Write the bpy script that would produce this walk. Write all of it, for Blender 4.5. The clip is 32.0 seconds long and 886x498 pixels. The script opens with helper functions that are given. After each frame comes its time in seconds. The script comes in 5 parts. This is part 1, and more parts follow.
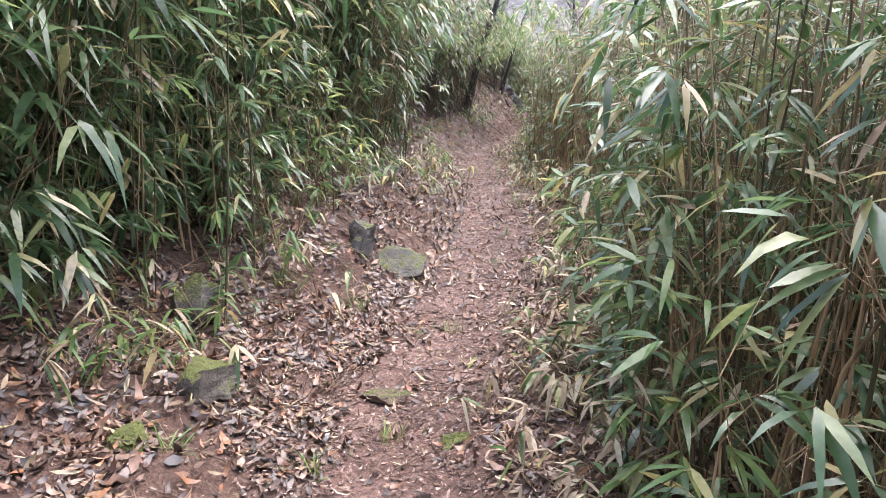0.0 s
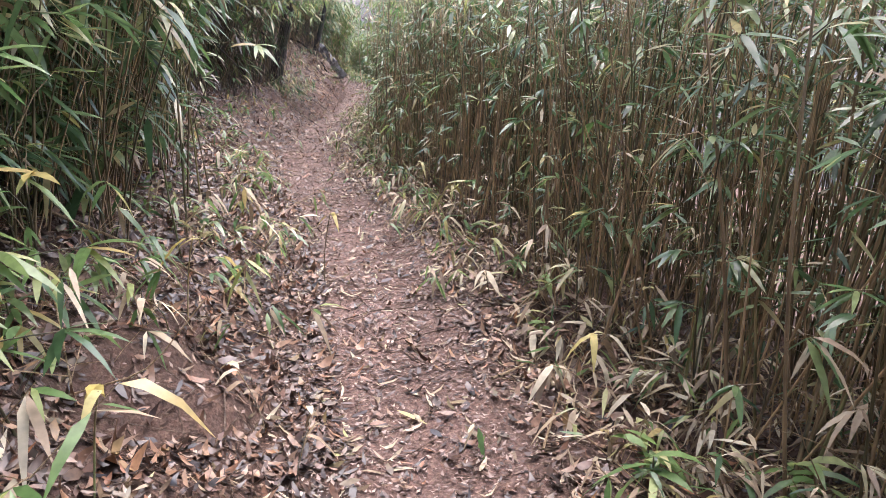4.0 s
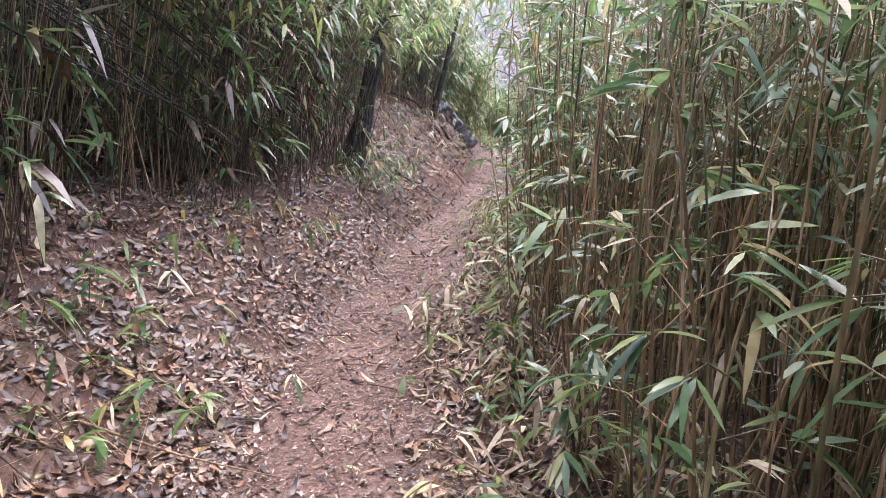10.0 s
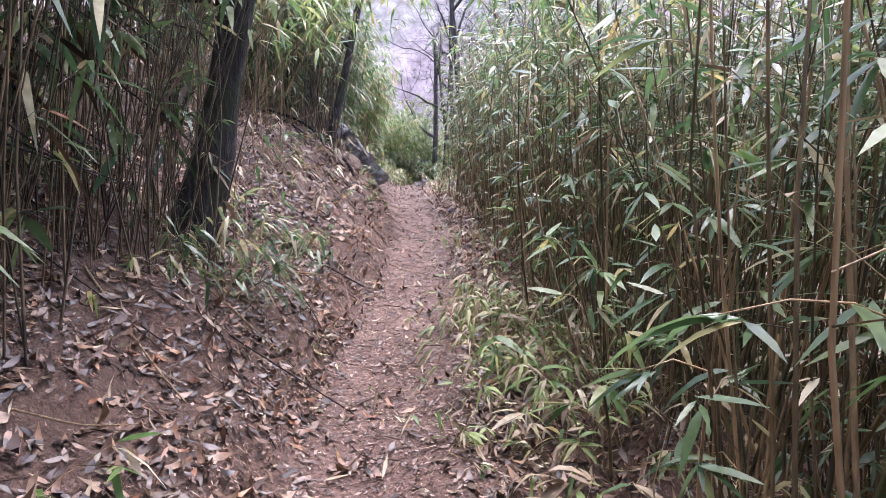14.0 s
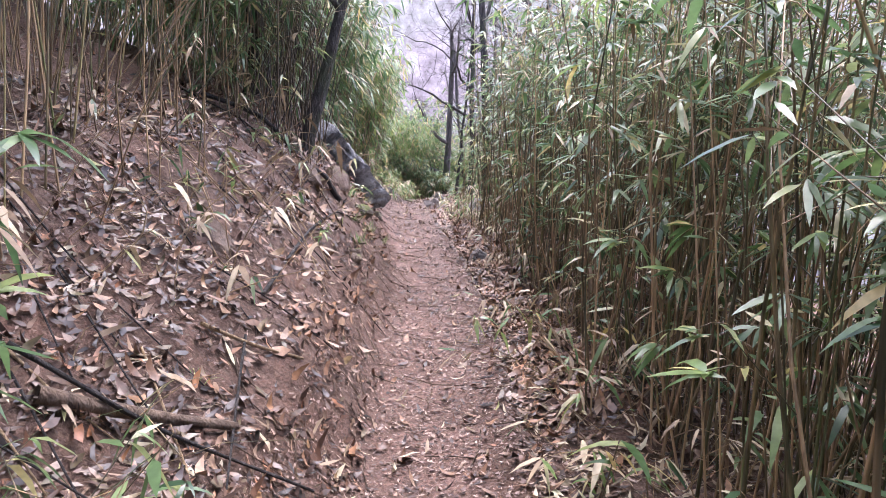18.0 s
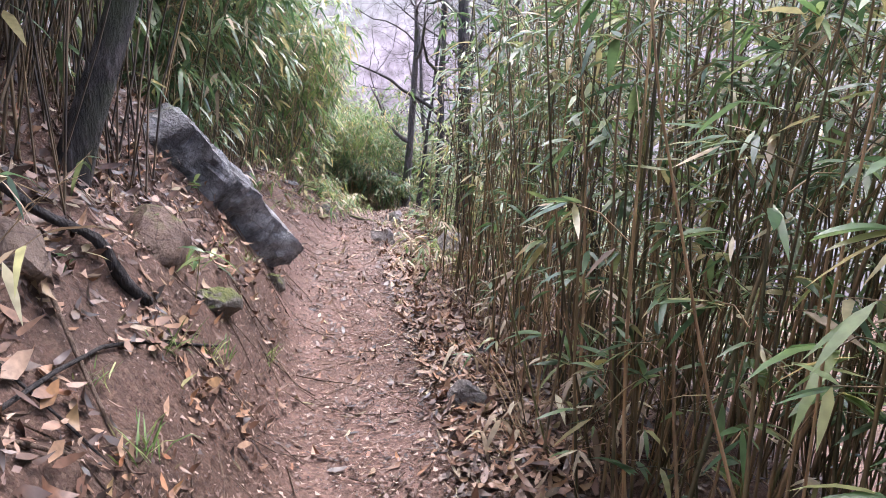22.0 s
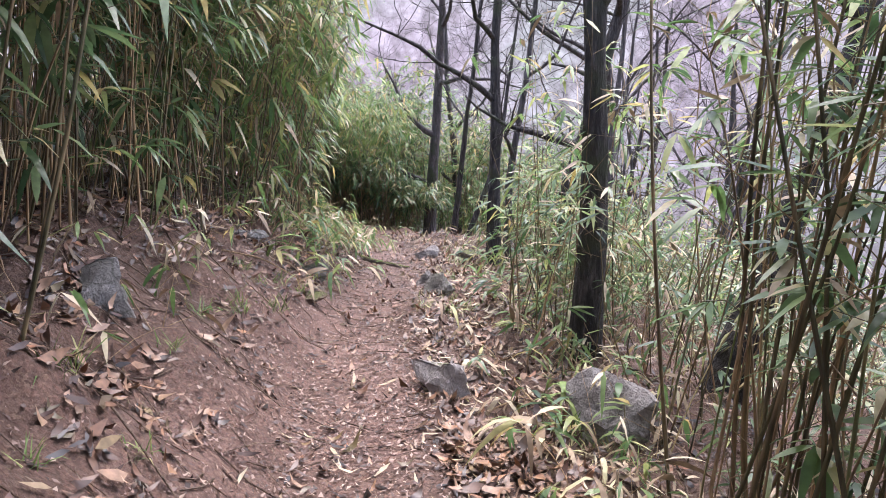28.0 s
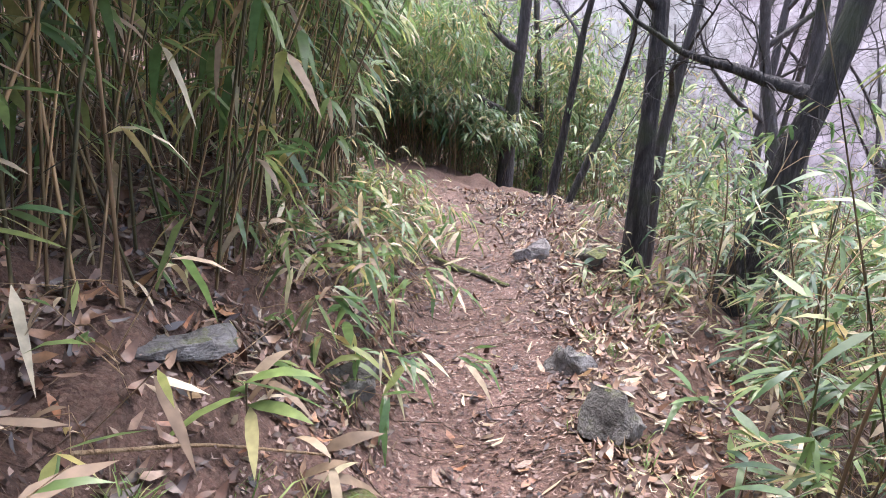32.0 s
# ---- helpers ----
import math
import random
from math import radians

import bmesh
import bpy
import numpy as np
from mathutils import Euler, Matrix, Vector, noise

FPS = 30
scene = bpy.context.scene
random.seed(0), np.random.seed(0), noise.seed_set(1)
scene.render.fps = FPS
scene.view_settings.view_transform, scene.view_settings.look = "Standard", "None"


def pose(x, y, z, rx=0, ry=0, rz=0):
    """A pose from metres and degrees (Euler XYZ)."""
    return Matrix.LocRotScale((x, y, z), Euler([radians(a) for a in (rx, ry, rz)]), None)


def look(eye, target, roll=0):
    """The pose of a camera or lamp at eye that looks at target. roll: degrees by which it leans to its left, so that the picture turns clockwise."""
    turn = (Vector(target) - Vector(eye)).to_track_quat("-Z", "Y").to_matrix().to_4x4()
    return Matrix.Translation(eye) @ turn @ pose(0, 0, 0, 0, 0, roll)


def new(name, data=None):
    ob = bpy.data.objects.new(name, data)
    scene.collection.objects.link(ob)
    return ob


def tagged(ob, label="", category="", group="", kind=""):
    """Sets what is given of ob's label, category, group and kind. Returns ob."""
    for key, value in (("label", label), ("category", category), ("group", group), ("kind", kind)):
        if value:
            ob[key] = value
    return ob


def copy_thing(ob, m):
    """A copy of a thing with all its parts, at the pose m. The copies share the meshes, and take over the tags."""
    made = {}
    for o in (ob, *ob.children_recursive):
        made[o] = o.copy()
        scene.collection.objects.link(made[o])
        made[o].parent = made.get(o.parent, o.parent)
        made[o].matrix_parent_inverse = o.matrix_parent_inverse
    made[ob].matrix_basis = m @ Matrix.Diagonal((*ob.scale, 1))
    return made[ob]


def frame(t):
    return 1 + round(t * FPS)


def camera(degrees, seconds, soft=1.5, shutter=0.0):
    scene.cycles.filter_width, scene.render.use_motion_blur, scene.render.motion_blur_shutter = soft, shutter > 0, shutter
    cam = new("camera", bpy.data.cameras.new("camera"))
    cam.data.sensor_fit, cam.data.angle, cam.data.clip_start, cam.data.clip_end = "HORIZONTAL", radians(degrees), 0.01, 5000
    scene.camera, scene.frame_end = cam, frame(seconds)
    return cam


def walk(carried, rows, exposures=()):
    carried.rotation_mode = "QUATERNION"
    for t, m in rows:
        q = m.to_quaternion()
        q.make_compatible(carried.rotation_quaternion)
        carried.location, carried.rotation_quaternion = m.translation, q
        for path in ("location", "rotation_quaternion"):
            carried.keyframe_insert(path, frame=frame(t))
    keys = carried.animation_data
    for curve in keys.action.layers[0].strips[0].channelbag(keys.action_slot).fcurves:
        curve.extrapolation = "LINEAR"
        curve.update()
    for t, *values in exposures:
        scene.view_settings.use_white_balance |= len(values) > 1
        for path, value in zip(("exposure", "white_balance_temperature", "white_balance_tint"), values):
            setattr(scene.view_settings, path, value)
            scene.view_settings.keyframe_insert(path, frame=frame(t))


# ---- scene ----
cam = camera(62.6, 32.0, soft=0.7, shutter=0.0)

PATH = [
    (0, (0.51, -0.276, 1.635), (0.369, 1.67, 1.198), -0.4),
    (0.5, (0.458, 0.362, 1.666), (0.397, 2.31, 1.214), 0.0),
    (1, (0.29, 0.942, 1.679), (0.232, 2.867, 1.141), 0.8),
    (1.5, (0.181, 1.598, 1.679), (0.058, 3.523, 1.149), 2.9),
    (2, (0.139, 2.185, 1.69), (0.019, 4.104, 1.139), -0.1),
    (2.5, (0.111, 2.796, 1.714), (0.046, 4.713, 1.149), -2.0),
    (3, (0.076, 3.357, 1.699), (0.138, 5.275, 1.136), -3.4),
    (3.5, (0.021, 3.996, 1.658), (0.254, 5.899, 1.089), -2.2),
    (5.5, (0.227, 6.205, 1.611), (0.779, 8.079, 1.186), 0.9),
    (6, (0.405, 6.665, 1.606), (0.784, 8.58, 1.173), 1.4),
    (6.5, (0.512, 7.172, 1.604), (0.797, 9.105, 1.176), 2.0),
    (7, (0.592, 7.674, 1.585), (0.81, 9.617, 1.162), 1.4),
    (7.5, (0.58, 8.204, 1.593), (0.767, 10.155, 1.194), 0.6),
    (8, (0.602, 8.73, 1.583), (0.753, 10.688, 1.201), -1.1),
    (8.5, (0.599, 9.341, 1.563), (0.716, 11.3, 1.178), -1.2),
    (9, (0.656, 9.888, 1.561), (0.741, 11.85, 1.178), -2.1),
    (9.5, (0.621, 10.438, 1.532), (0.672, 12.402, 1.156), -1.7),
    (10, (0.652, 11.065, 1.527), (0.669, 13.028, 1.146), -2.1),
    (10.5, (0.577, 11.632, 1.51), (0.597, 13.593, 1.121), -2.7),
    (11, (0.594, 12.222, 1.503), (0.634, 14.181, 1.105), -4.4),
    (11.5, (0.478, 12.737, 1.505), (0.61, 14.695, 1.117), -3.8),
    (12, (0.456, 13.283, 1.509), (0.672, 15.253, 1.24), -3.4),
    (12.5, (0.37, 13.817, 1.51), (0.635, 15.789, 1.304), -3.2),
    (13, (0.377, 14.362, 1.488), (0.677, 16.327, 1.27), -3.7),
    (13.5, (0.367, 14.858, 1.465), (0.692, 16.811, 1.184), -3.2),
    (14, (0.393, 15.371, 1.467), (0.73, 17.316, 1.145), -3.0),
    (14.5, (0.372, 15.869, 1.451), (0.712, 17.811, 1.113), -3.2),
    (16.5, (0.488, 17.362, 1.51), (0.925, 19.283, 1.164), -0.8),
    (17, (0.588, 17.773, 1.522), (0.998, 19.709, 1.23), 0.8),
    (17.5, (0.686, 18.268, 1.489), (1.026, 20.217, 1.194), 0.7),
    (18, (0.798, 18.792, 1.487), (1.128, 20.74, 1.178), -0.6),
    (18.5, (0.851, 19.315, 1.468), (1.202, 21.258, 1.148), -0.9),
    (19, (0.951, 19.828, 1.482), (1.323, 21.768, 1.172), -0.5),
    (19.5, (1.06, 20.324, 1.492), (1.479, 22.254, 1.177), -1.0),
    (20, (1.179, 20.829, 1.494), (1.63, 22.748, 1.156), -1.6),
    (20.5, (1.277, 21.286, 1.505), (1.736, 23.203, 1.165), -1.1),
    (21, (1.347, 21.775, 1.538), (1.805, 23.694, 1.211), 0.1),
    (21.5, (1.454, 22.24, 1.538), (1.9, 24.163, 1.22), 0.9),
    (22, (1.519, 22.722, 1.544), (1.956, 24.647, 1.224), 1.1),
    (22.5, (1.599, 23.138, 1.567), (2.031, 25.062, 1.238), 0.9),
    (23, (1.614, 23.618, 1.579), (2.026, 25.546, 1.244), 1.5),
    (23.5, (1.696, 24.079, 1.573), (2.072, 26.017, 1.249), 1.4),
    (24, (1.701, 24.464, 1.572), (2.039, 26.408, 1.248), 1.3),
    (24.5, (1.778, 24.914, 1.544), (2.104, 26.861, 1.224), 0.7),
    (25, (1.794, 25.434, 1.513), (2.133, 27.375, 1.169), 0.5),
    (25.5, (1.865, 25.929, 1.483), (2.221, 27.865, 1.132), -0.6),
    (27.5, (1.906, 27.001, 1.679), (2.305, 28.927, 1.315), 0.1),
    (28, (1.929, 27.39, 1.66), (2.342, 29.313, 1.297), -0.2),
    (28.5, (2.008, 27.799, 1.662), (2.426, 29.715, 1.27), -0.4),
    (29, (2.05, 28.27, 1.68), (2.454, 30.179, 1.239), -0.4),
    (29.5, (2.119, 28.736, 1.725), (2.513, 30.636, 1.242), 0.3),
    (30, (2.149, 29.195, 1.748), (2.553, 31.083, 1.226), 0.2),
    (30.5, (2.169, 29.638, 1.773), (2.577, 31.521, 1.234), 0.4),
    (31, (2.162, 30.005, 1.78), (2.528, 31.879, 1.186), 0.7),
    (31.5, (2.129, 30.449, 1.747), (2.436, 32.33, 1.142), 1.3),
    (32, (2.086, 30.773, 1.736), (2.369, 32.657, 1.125), 1.7),
]
GAIN = [(0, 2.22, 6320, 18), (3, 2.18, 6320, 18), (7, 2.22, 6300, 20), (11, 2.38, 6070, 21), (14, 2.31, 6020, 23), (17, 2.36, 6070, 22), (19, 2.46, 6120, 22), (20.5, 2.48, 6170, 21), (22, 2.38, 6270, 19), (25, 2.36, 6270, 18), (28, 2.14, 6280, 18), (30, 2.17, 6230, 17), (32, 2.27, 6280, 17)]
walk(cam, [(t, look(eye, target, roll)) for t, eye, target, roll in PATH], GAIN)

# ---- world, sun, exposure ----
world = bpy.data.worlds.new("overcast")
scene.world = world
world.use_nodes = True
wn = world.node_tree.nodes
sky = wn.new("ShaderNodeTexSky")
sky.sky_type, sky.sun_disc = "NISHITA", False
sky.sun_elevation, sky.sun_rotation = radians(69), radians(39)
sky.air_density, sky.dust_density = 1.0, 3.0
grey = wn.new("ShaderNodeHueSaturation")
grey.inputs["Saturation"].default_value = 0.85
world.node_tree.links.new(sky.outputs[0], grey.inputs["Color"])
world.node_tree.links.new(grey.outputs[0], wn["Background"].inputs[0])
wn["Background"].inputs[1].default_value = 0.15

sun_data = bpy.data.lights.new("sun", "SUN")
sun_data.energy, sun_data.angle, sun_data.color = 1.25, radians(60), (1.0, 0.99, 0.98)
sun = new("sun", sun_data)
sun.matrix_world = look((9, 11, 38), (0, 0, 0))


# ---- materials ----
def material(name):
    m = bpy.data.materials.new(name)
    m.use_nodes = True
    return m, m.node_tree.nodes, m.node_tree.links, m.node_tree.nodes["Principled BSDF"]


def node(nodes, kind, **inputs):
    n = nodes.new(kind)
    for key, value in inputs.items():
        n.inputs[key.replace("_", " ")].default_value = value
    return n


def ramp(nodes, stops):
    n = nodes.new("ShaderNodeValToRGB")
    els = n.color_ramp.elements
    while len(els) < len(stops):
        els.new(0.5)
    for e, (pos, col) in zip(els, stops):
        e.position, e.color = pos, (*col, 1)
    return n


def mixed(nodes, links, a, b, fac, how="MIX"):
    n = nodes.new("ShaderNodeMix")
    n.data_type, n.blend_type = "RGBA", how
    for sock, v in ((n.inputs[0], fac), (n.inputs[6], a), (n.inputs[7], b)):
        if isinstance(v, (int, float)):
            sock.default_value = v
        elif isinstance(v, tuple):
            sock.default_value = (*v, 1)
        else:
            links.new(v, sock)
    return n.outputs[2]


def leaf_material(name, stops, rough, through_amount, spec=0.5, streak=0.25):
    """Leaves: one colour a leaf out of the stops, fine veins, some light through the blade."""
    m, n, l, b = material(name)
    geo = n.new("ShaderNodeNewGeometry")
    info = n.new("ShaderNodeObjectInfo")
    add = n.new("ShaderNodeMath")
    add.operation = "ADD"
    frac = n.new("ShaderNodeMath")
    frac.operation = "FRACT"
    l.new(geo.outputs["Random Per Island"], add.inputs[0])
    l.new(info.outputs["Random"], add.inputs[1])
    l.new(add.outputs[0], frac.inputs[0])
    r = ramp(n, stops)
    l.new(frac.outputs[0], r.inputs[0])
    tex = n.new("ShaderNodeTexCoord")
    spots = node(n, "ShaderNodeTexNoise", Scale=38.0, Detail=3.0)
    l.new(tex.outputs["Object"], spots.inputs["Vector"])
    dim = ramp(n, [(0.3, (1 - streak,) * 3), (0.7, (1 + streak * 0.4,) * 3)])
    l.new(spots.outputs[0], dim.inputs[0])
    col = mixed(n, l, r.outputs[0], dim.outputs[0], 1.0, "MULTIPLY")
    l.new(col, b.inputs["Base Color"])
    b.inputs["Roughness"].default_value = rough
    b.inputs["Specular IOR Level"].default_value = spec
    if through_amount:
        t = n.new("ShaderNodeBsdfTranslucent")
        l.new(col, t.inputs[0])
        mx = n.new("ShaderNodeMixShader")
        mx.inputs[0].default_value = through_amount
        l.new(b.outputs[0], mx.inputs[1])
        l.new(t.outputs[0], mx.inputs[2])
        l.new(mx.outputs[0], n["Material Output"].inputs[0])
    return m


GREEN = leaf_material("bamboo_leaf_green", [(0.0, (0.046, 0.1, 0.042)), (0.3, (0.092, 0.172, 0.07)), (0.55, (0.142, 0.235, 0.094)),
                                            (0.76, (0.215, 0.3, 0.122)), (0.87, (0.33, 0.375, 0.155)), (0.96, (0.5, 0.42, 0.21))], 0.28, 0.45, 0.85)
LIGHT = leaf_material("bamboo_leaf_light", [(0.0, (0.09, 0.175, 0.06)), (0.4, (0.165, 0.275, 0.09)), (0.72, (0.27, 0.37, 0.13)),
                                            (0.88, (0.44, 0.465, 0.17)), (0.96, (0.57, 0.44, 0.18))], 0.32, 0.5, 0.7)
STRAW = leaf_material("dry_leaf_straw", [(0.0, (0.20, 0.135, 0.085)), (0.3, (0.34, 0.25, 0.16)), (0.6, (0.48, 0.38, 0.25)), (0.85, (0.60, 0.52, 0.37)),
                                         (1.0, (0.34, 0.33, 0.12))], 0.55, 0.1, 0.4)
LITTER = leaf_material("fallen_leaf_brown", [(0.0, (0.018, 0.011, 0.009)), (0.25, (0.046, 0.025, 0.018)), (0.45, (0.088, 0.048, 0.033)), (0.62, (0.14, 0.08, 0.054)), (0.74, (0.13, 0.1, 0.05)),
                                             (0.83, (0.2, 0.118, 0.08)), (0.91, (0.3, 0.205, 0.14)), (0.97, (0.29, 0.125, 0.06))], 0.4, 0.0, 0.55, 0.45)
CRUMB = leaf_material("leaf_crumb", [(0.0, (0.035, 0.02, 0.015)), (0.3, (0.1, 0.055, 0.042)), (0.55, (0.2, 0.125, 0.1)), (0.8, (0.31, 0.21, 0.17)), (1.0, (0.42, 0.31, 0.24))], 0.5, 0.0, 0.45, 0.3)
RUST = leaf_material("fallen_leaf_rust", [(0.0, (0.06, 0.03, 0.02)), (0.3, (0.15, 0.075, 0.046)), (0.58, (0.27, 0.15, 0.09)), (0.8, (0.38, 0.25, 0.165)), (0.92, (0.34, 0.16, 0.075)), (1.0, (0.2, 0.15, 0.07))], 0.45, 0.0, 0.5, 0.4)
YELLOW = leaf_material("yellow_leaf", [(0.0, (0.50, 0.40, 0.12)), (0.5, (0.58, 0.47, 0.16)), (1.0, (0.55, 0.50, 0.26))], 0.45, 0.25, 0.5)
GRASS = leaf_material("grass_blade", [(0.0, (0.10, 0.17, 0.05)), (0.5, (0.19, 0.28, 0.08)), (0.85, (0.32, 0.38, 0.13)), (1.0, (0.48, 0.42, 0.2))], 0.5, 0.2, 0.4)


def culm_material(name, stops, sheaths=0.55):
    m, n, l, b = material(name)
    geo = n.new("ShaderNodeNewGeometry")
    info = n.new("ShaderNodeObjectInfo")
    add = n.new("ShaderNodeMath")
    add.operation = "ADD"
    frac = n.new("ShaderNodeMath")
    frac.operation = "FRACT"
    l.new(geo.outputs["Random Per Island"], add.inputs[0])
    l.new(info.outputs["Random"], add.inputs[1])
    l.new(add.outputs[0], frac.inputs[0])
    r = ramp(n, stops)
    l.new(frac.outputs[0], r.inputs[0])
    tex = n.new("ShaderNodeTexCoord")
    mapping = n.new("ShaderNodeMapping")
    mapping.inputs["Scale"].default_value = (60, 60, 5)
    l.new(tex.outputs["Object"], mapping.inputs[0])
    noise_n = node(n, "ShaderNodeTexNoise", Scale=1.0, Detail=3.0)
    l.new(mapping.outputs[0], noise_n.inputs["Vector"])
    dim = ramp(n, [(0.3, (0.5, 0.48, 0.46)), (0.6, (1.1, 1.08, 1.0))])
    l.new(noise_n.outputs[0], dim.inputs[0])
    low_map = n.new("ShaderNodeMapping")
    low_map.inputs["Scale"].default_value = (9, 9, 3.4)
    l.new(tex.outputs["Object"], low_map.inputs[0])
    band = node(n, "ShaderNodeTexNoise", Scale=1.0, Detail=1.0)
    l.new(low_map.outputs[0], band.inputs["Vector"])
    sheath = ramp(n, [(0.5, (0, 0, 0)), (0.56, (sheaths,) * 3)])
    l.new(band.outputs[0], sheath.inputs[0])
    stem = mixed(n, l, r.outputs[0], (0.46, 0.32, 0.185), sheath.outputs[0])
    l.new(mixed(n, l, stem, dim.outputs[0], 1.0, "MULTIPLY"), b.inputs["Base Color"])
    b.inputs["Roughness"].default_value = 0.42
    return m


CULM = culm_material("bamboo_culm", [(0.0, (0.06, 0.05, 0.03)), (0.25, (0.085, 0.08, 0.04)), (0.48, (0.16, 0.115, 0.07)), (0.68, (0.30, 0.20, 0.12)), (0.83, (0.54, 0.37, 0.22)), (0.9, (0.16, 0.19, 0.07)), (1.0, (0.08, 0.07, 0.05))], 0.34)
TAN = culm_material("tan_bamboo_culm", [(0.0, (0.10, 0.085, 0.05)), (0.2, (0.20, 0.14, 0.085)), (0.45, (0.38, 0.255, 0.15)), (0.7, (0.6, 0.41, 0.245)), (0.85, (0.20, 0.20, 0.09)), (1.0, (0.07, 0.06, 0.045))])

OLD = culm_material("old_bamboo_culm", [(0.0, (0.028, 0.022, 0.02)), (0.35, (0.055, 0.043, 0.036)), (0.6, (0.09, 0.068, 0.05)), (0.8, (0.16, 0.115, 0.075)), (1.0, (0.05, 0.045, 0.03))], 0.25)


def soil_material():
    """Reddish soil with crumbs of litter; the trodden tread is paler and finer."""
    m, n, l, b = material("trail_soil")
    tex = n.new("ShaderNodeTexCoord")
    tread = n.new("ShaderNodeAttribute")
    tread.attribute_name = "tread"
    big = node(n, "ShaderNodeTexNoise", Scale=1.6, Detail=5.0, Roughness=0.6)
    fine = node(n, "ShaderNodeTexNoise", Scale=34.0, Detail=6.0, Roughness=0.7)
    chips = node(n, "ShaderNodeTexVoronoi", Scale=95.0)
    chips.feature = "F1"
    for t in (big, fine, chips):
        l.new(tex.outputs["Object"], t.inputs["Vector"])
    wild = ramp(n, [(0.25, (0.034, 0.0145, 0.0095)), (0.5, (0.07, 0.031, 0.02)), (0.72, (0.115, 0.053, 0.035))])
    worn = ramp(n, [(0.3, (0.085, 0.044, 0.034)), (0.5, (0.165, 0.092, 0.075)), (0.7, (0.29, 0.178, 0.153))])
    l.new(big.outputs[0], wild.inputs[0])
    l.new(big.outputs[0], worn.inputs[0])
    base = mixed(n, l, wild.outputs[0], worn.outputs[0], tread.outputs["Fac"])
    grain = ramp(n, [(0.3, (0.42, 0.4, 0.39)), (0.5, (1.0, 1.0, 1.0)), (0.7, (1.6, 1.52, 1.46))])
    l.new(fine.outputs[0], grain.inputs[0])
    base = mixed(n, l, base, grain.outputs[0], 1.0, "MULTIPLY")
    crumbs = ramp(n, [(0.0, (0.36, 0.25, 0.175)), (0.45, (0.09, 0.052, 0.036)), (0.6, (0.14, 0.088, 0.066)), (1.0, (0.24, 0.145, 0.1))])
    l.new(chips.outputs["Color"], crumbs.inputs[0])
    base = mixed(n, l, base, crumbs.outputs[0], 0.4)
    l.new(base, b.inputs["Base Color"])
    b.inputs["Roughness"].default_value = 0.85
    bump = node(n, "ShaderNodeBump", Strength=1.0, Distance=0.025)
    both = n.new("ShaderNodeMath")
    both.operation = "ADD"
    l.new(fine.outputs[0], both.inputs[0])
    coarse = node(n, "ShaderNodeTexNoise", Scale=11.0, Detail=4.0, Roughness=0.6)
    l.new(tex.outputs["Object"], coarse.inputs["Vector"])
    l.new(coarse.outputs[0], both.inputs[1])
    l.new(both.outputs[0], bump.inputs["Height"])
    l.new(bump.outputs[0], b.inputs["Normal"])
    return m


SOIL = soil_material()


def stone_material(name, stops, moss, rough=0.7):
    """Weathered stone with lichen; moss grows on the faces that look up."""
    m, n, l, b = material(name)
    tex = n.new("ShaderNodeTexCoord")
    geo = n.new("ShaderNodeNewGeometry")
    a = node(n, "ShaderNodeTexNoise", Scale=5.0, Detail=8.0, Roughness=0.65)
    f = node(n, "ShaderNodeTexNoise", Scale=55.0, Detail=5.0, Roughness=0.7)
    v = node(n, "ShaderNodeTexVoronoi", Scale=7.0)
    v.feature = "DISTANCE_TO_EDGE"
    for t in (a, f, v):
        l.new(tex.outputs["Object"], t.inputs["Vector"])
    r = ramp(n, stops)
    l.new(a.outputs[0], r.inputs[0])
    grain = ramp(n, [(0.3, (0.78, 0.78, 0.79)), (0.7, (1.16, 1.15, 1.14))])
    l.new(f.outputs[0], grain.inputs[0])
    col = mixed(n, l, r.outputs[0], grain.outputs[0], 1.0, "MULTIPLY")
    crack = ramp(n, [(0.0, (0.35, 0.33, 0.31)), (0.035, (1, 1, 1))])
    l.new(v.outputs["Distance"], crack.inputs[0])
    col = mixed(n, l, col, crack.outputs[0], 0.6, "MULTIPLY")
    sep = n.new("ShaderNodeSeparateXYZ")
    l.new(geo.outputs["Normal"], sep.inputs[0])
    patch = node(n, "ShaderNodeTexNoise", Scale=9.0, Detail=7.0, Roughness=0.7)
    l.new(tex.outputs["Object"], patch.inputs["Vector"])
    mul = n.new("ShaderNodeMath")
    mul.operation = "MULTIPLY"
    l.new(sep.outputs[2], mul.inputs[0])
    l.new(patch.outputs[0], mul.inputs[1])
    where = ramp(n, [(0.62 - 0.45 * moss, (0, 0, 0)), (0.78 - 0.45 * moss, (1, 1, 1))])
    l.new(mul.outputs[0], where.inputs[0])
    mosscol = ramp(n, [(0.3, (0.06, 0.075, 0.014)), (0.52, (0.115, 0.13, 0.028)), (0.72, (0.2, 0.21, 0.052))])
    l.new(f.outputs[0], mosscol.inputs[0])
    if moss > 0:
        col = mixed(n, l, col, mosscol.outputs[0], where.outputs[0])
    l.new(col, b.inputs["Base Color"])
    b.inputs["Roughness"].default_value = rough
    bump = node(n, "ShaderNodeBump", Strength=0.9, Distance=0.03)
    relief = n.new("ShaderNodeMath")
    relief.operation = "ADD"
    l.new(f.outputs[0], relief.inputs[0])
    l.new(a.outputs[0], relief.inputs[1])
    l.new(relief.outputs[0], bump.inputs["Height"])
    l.new(bump.outputs[0], b.inputs["Normal"])
    return m


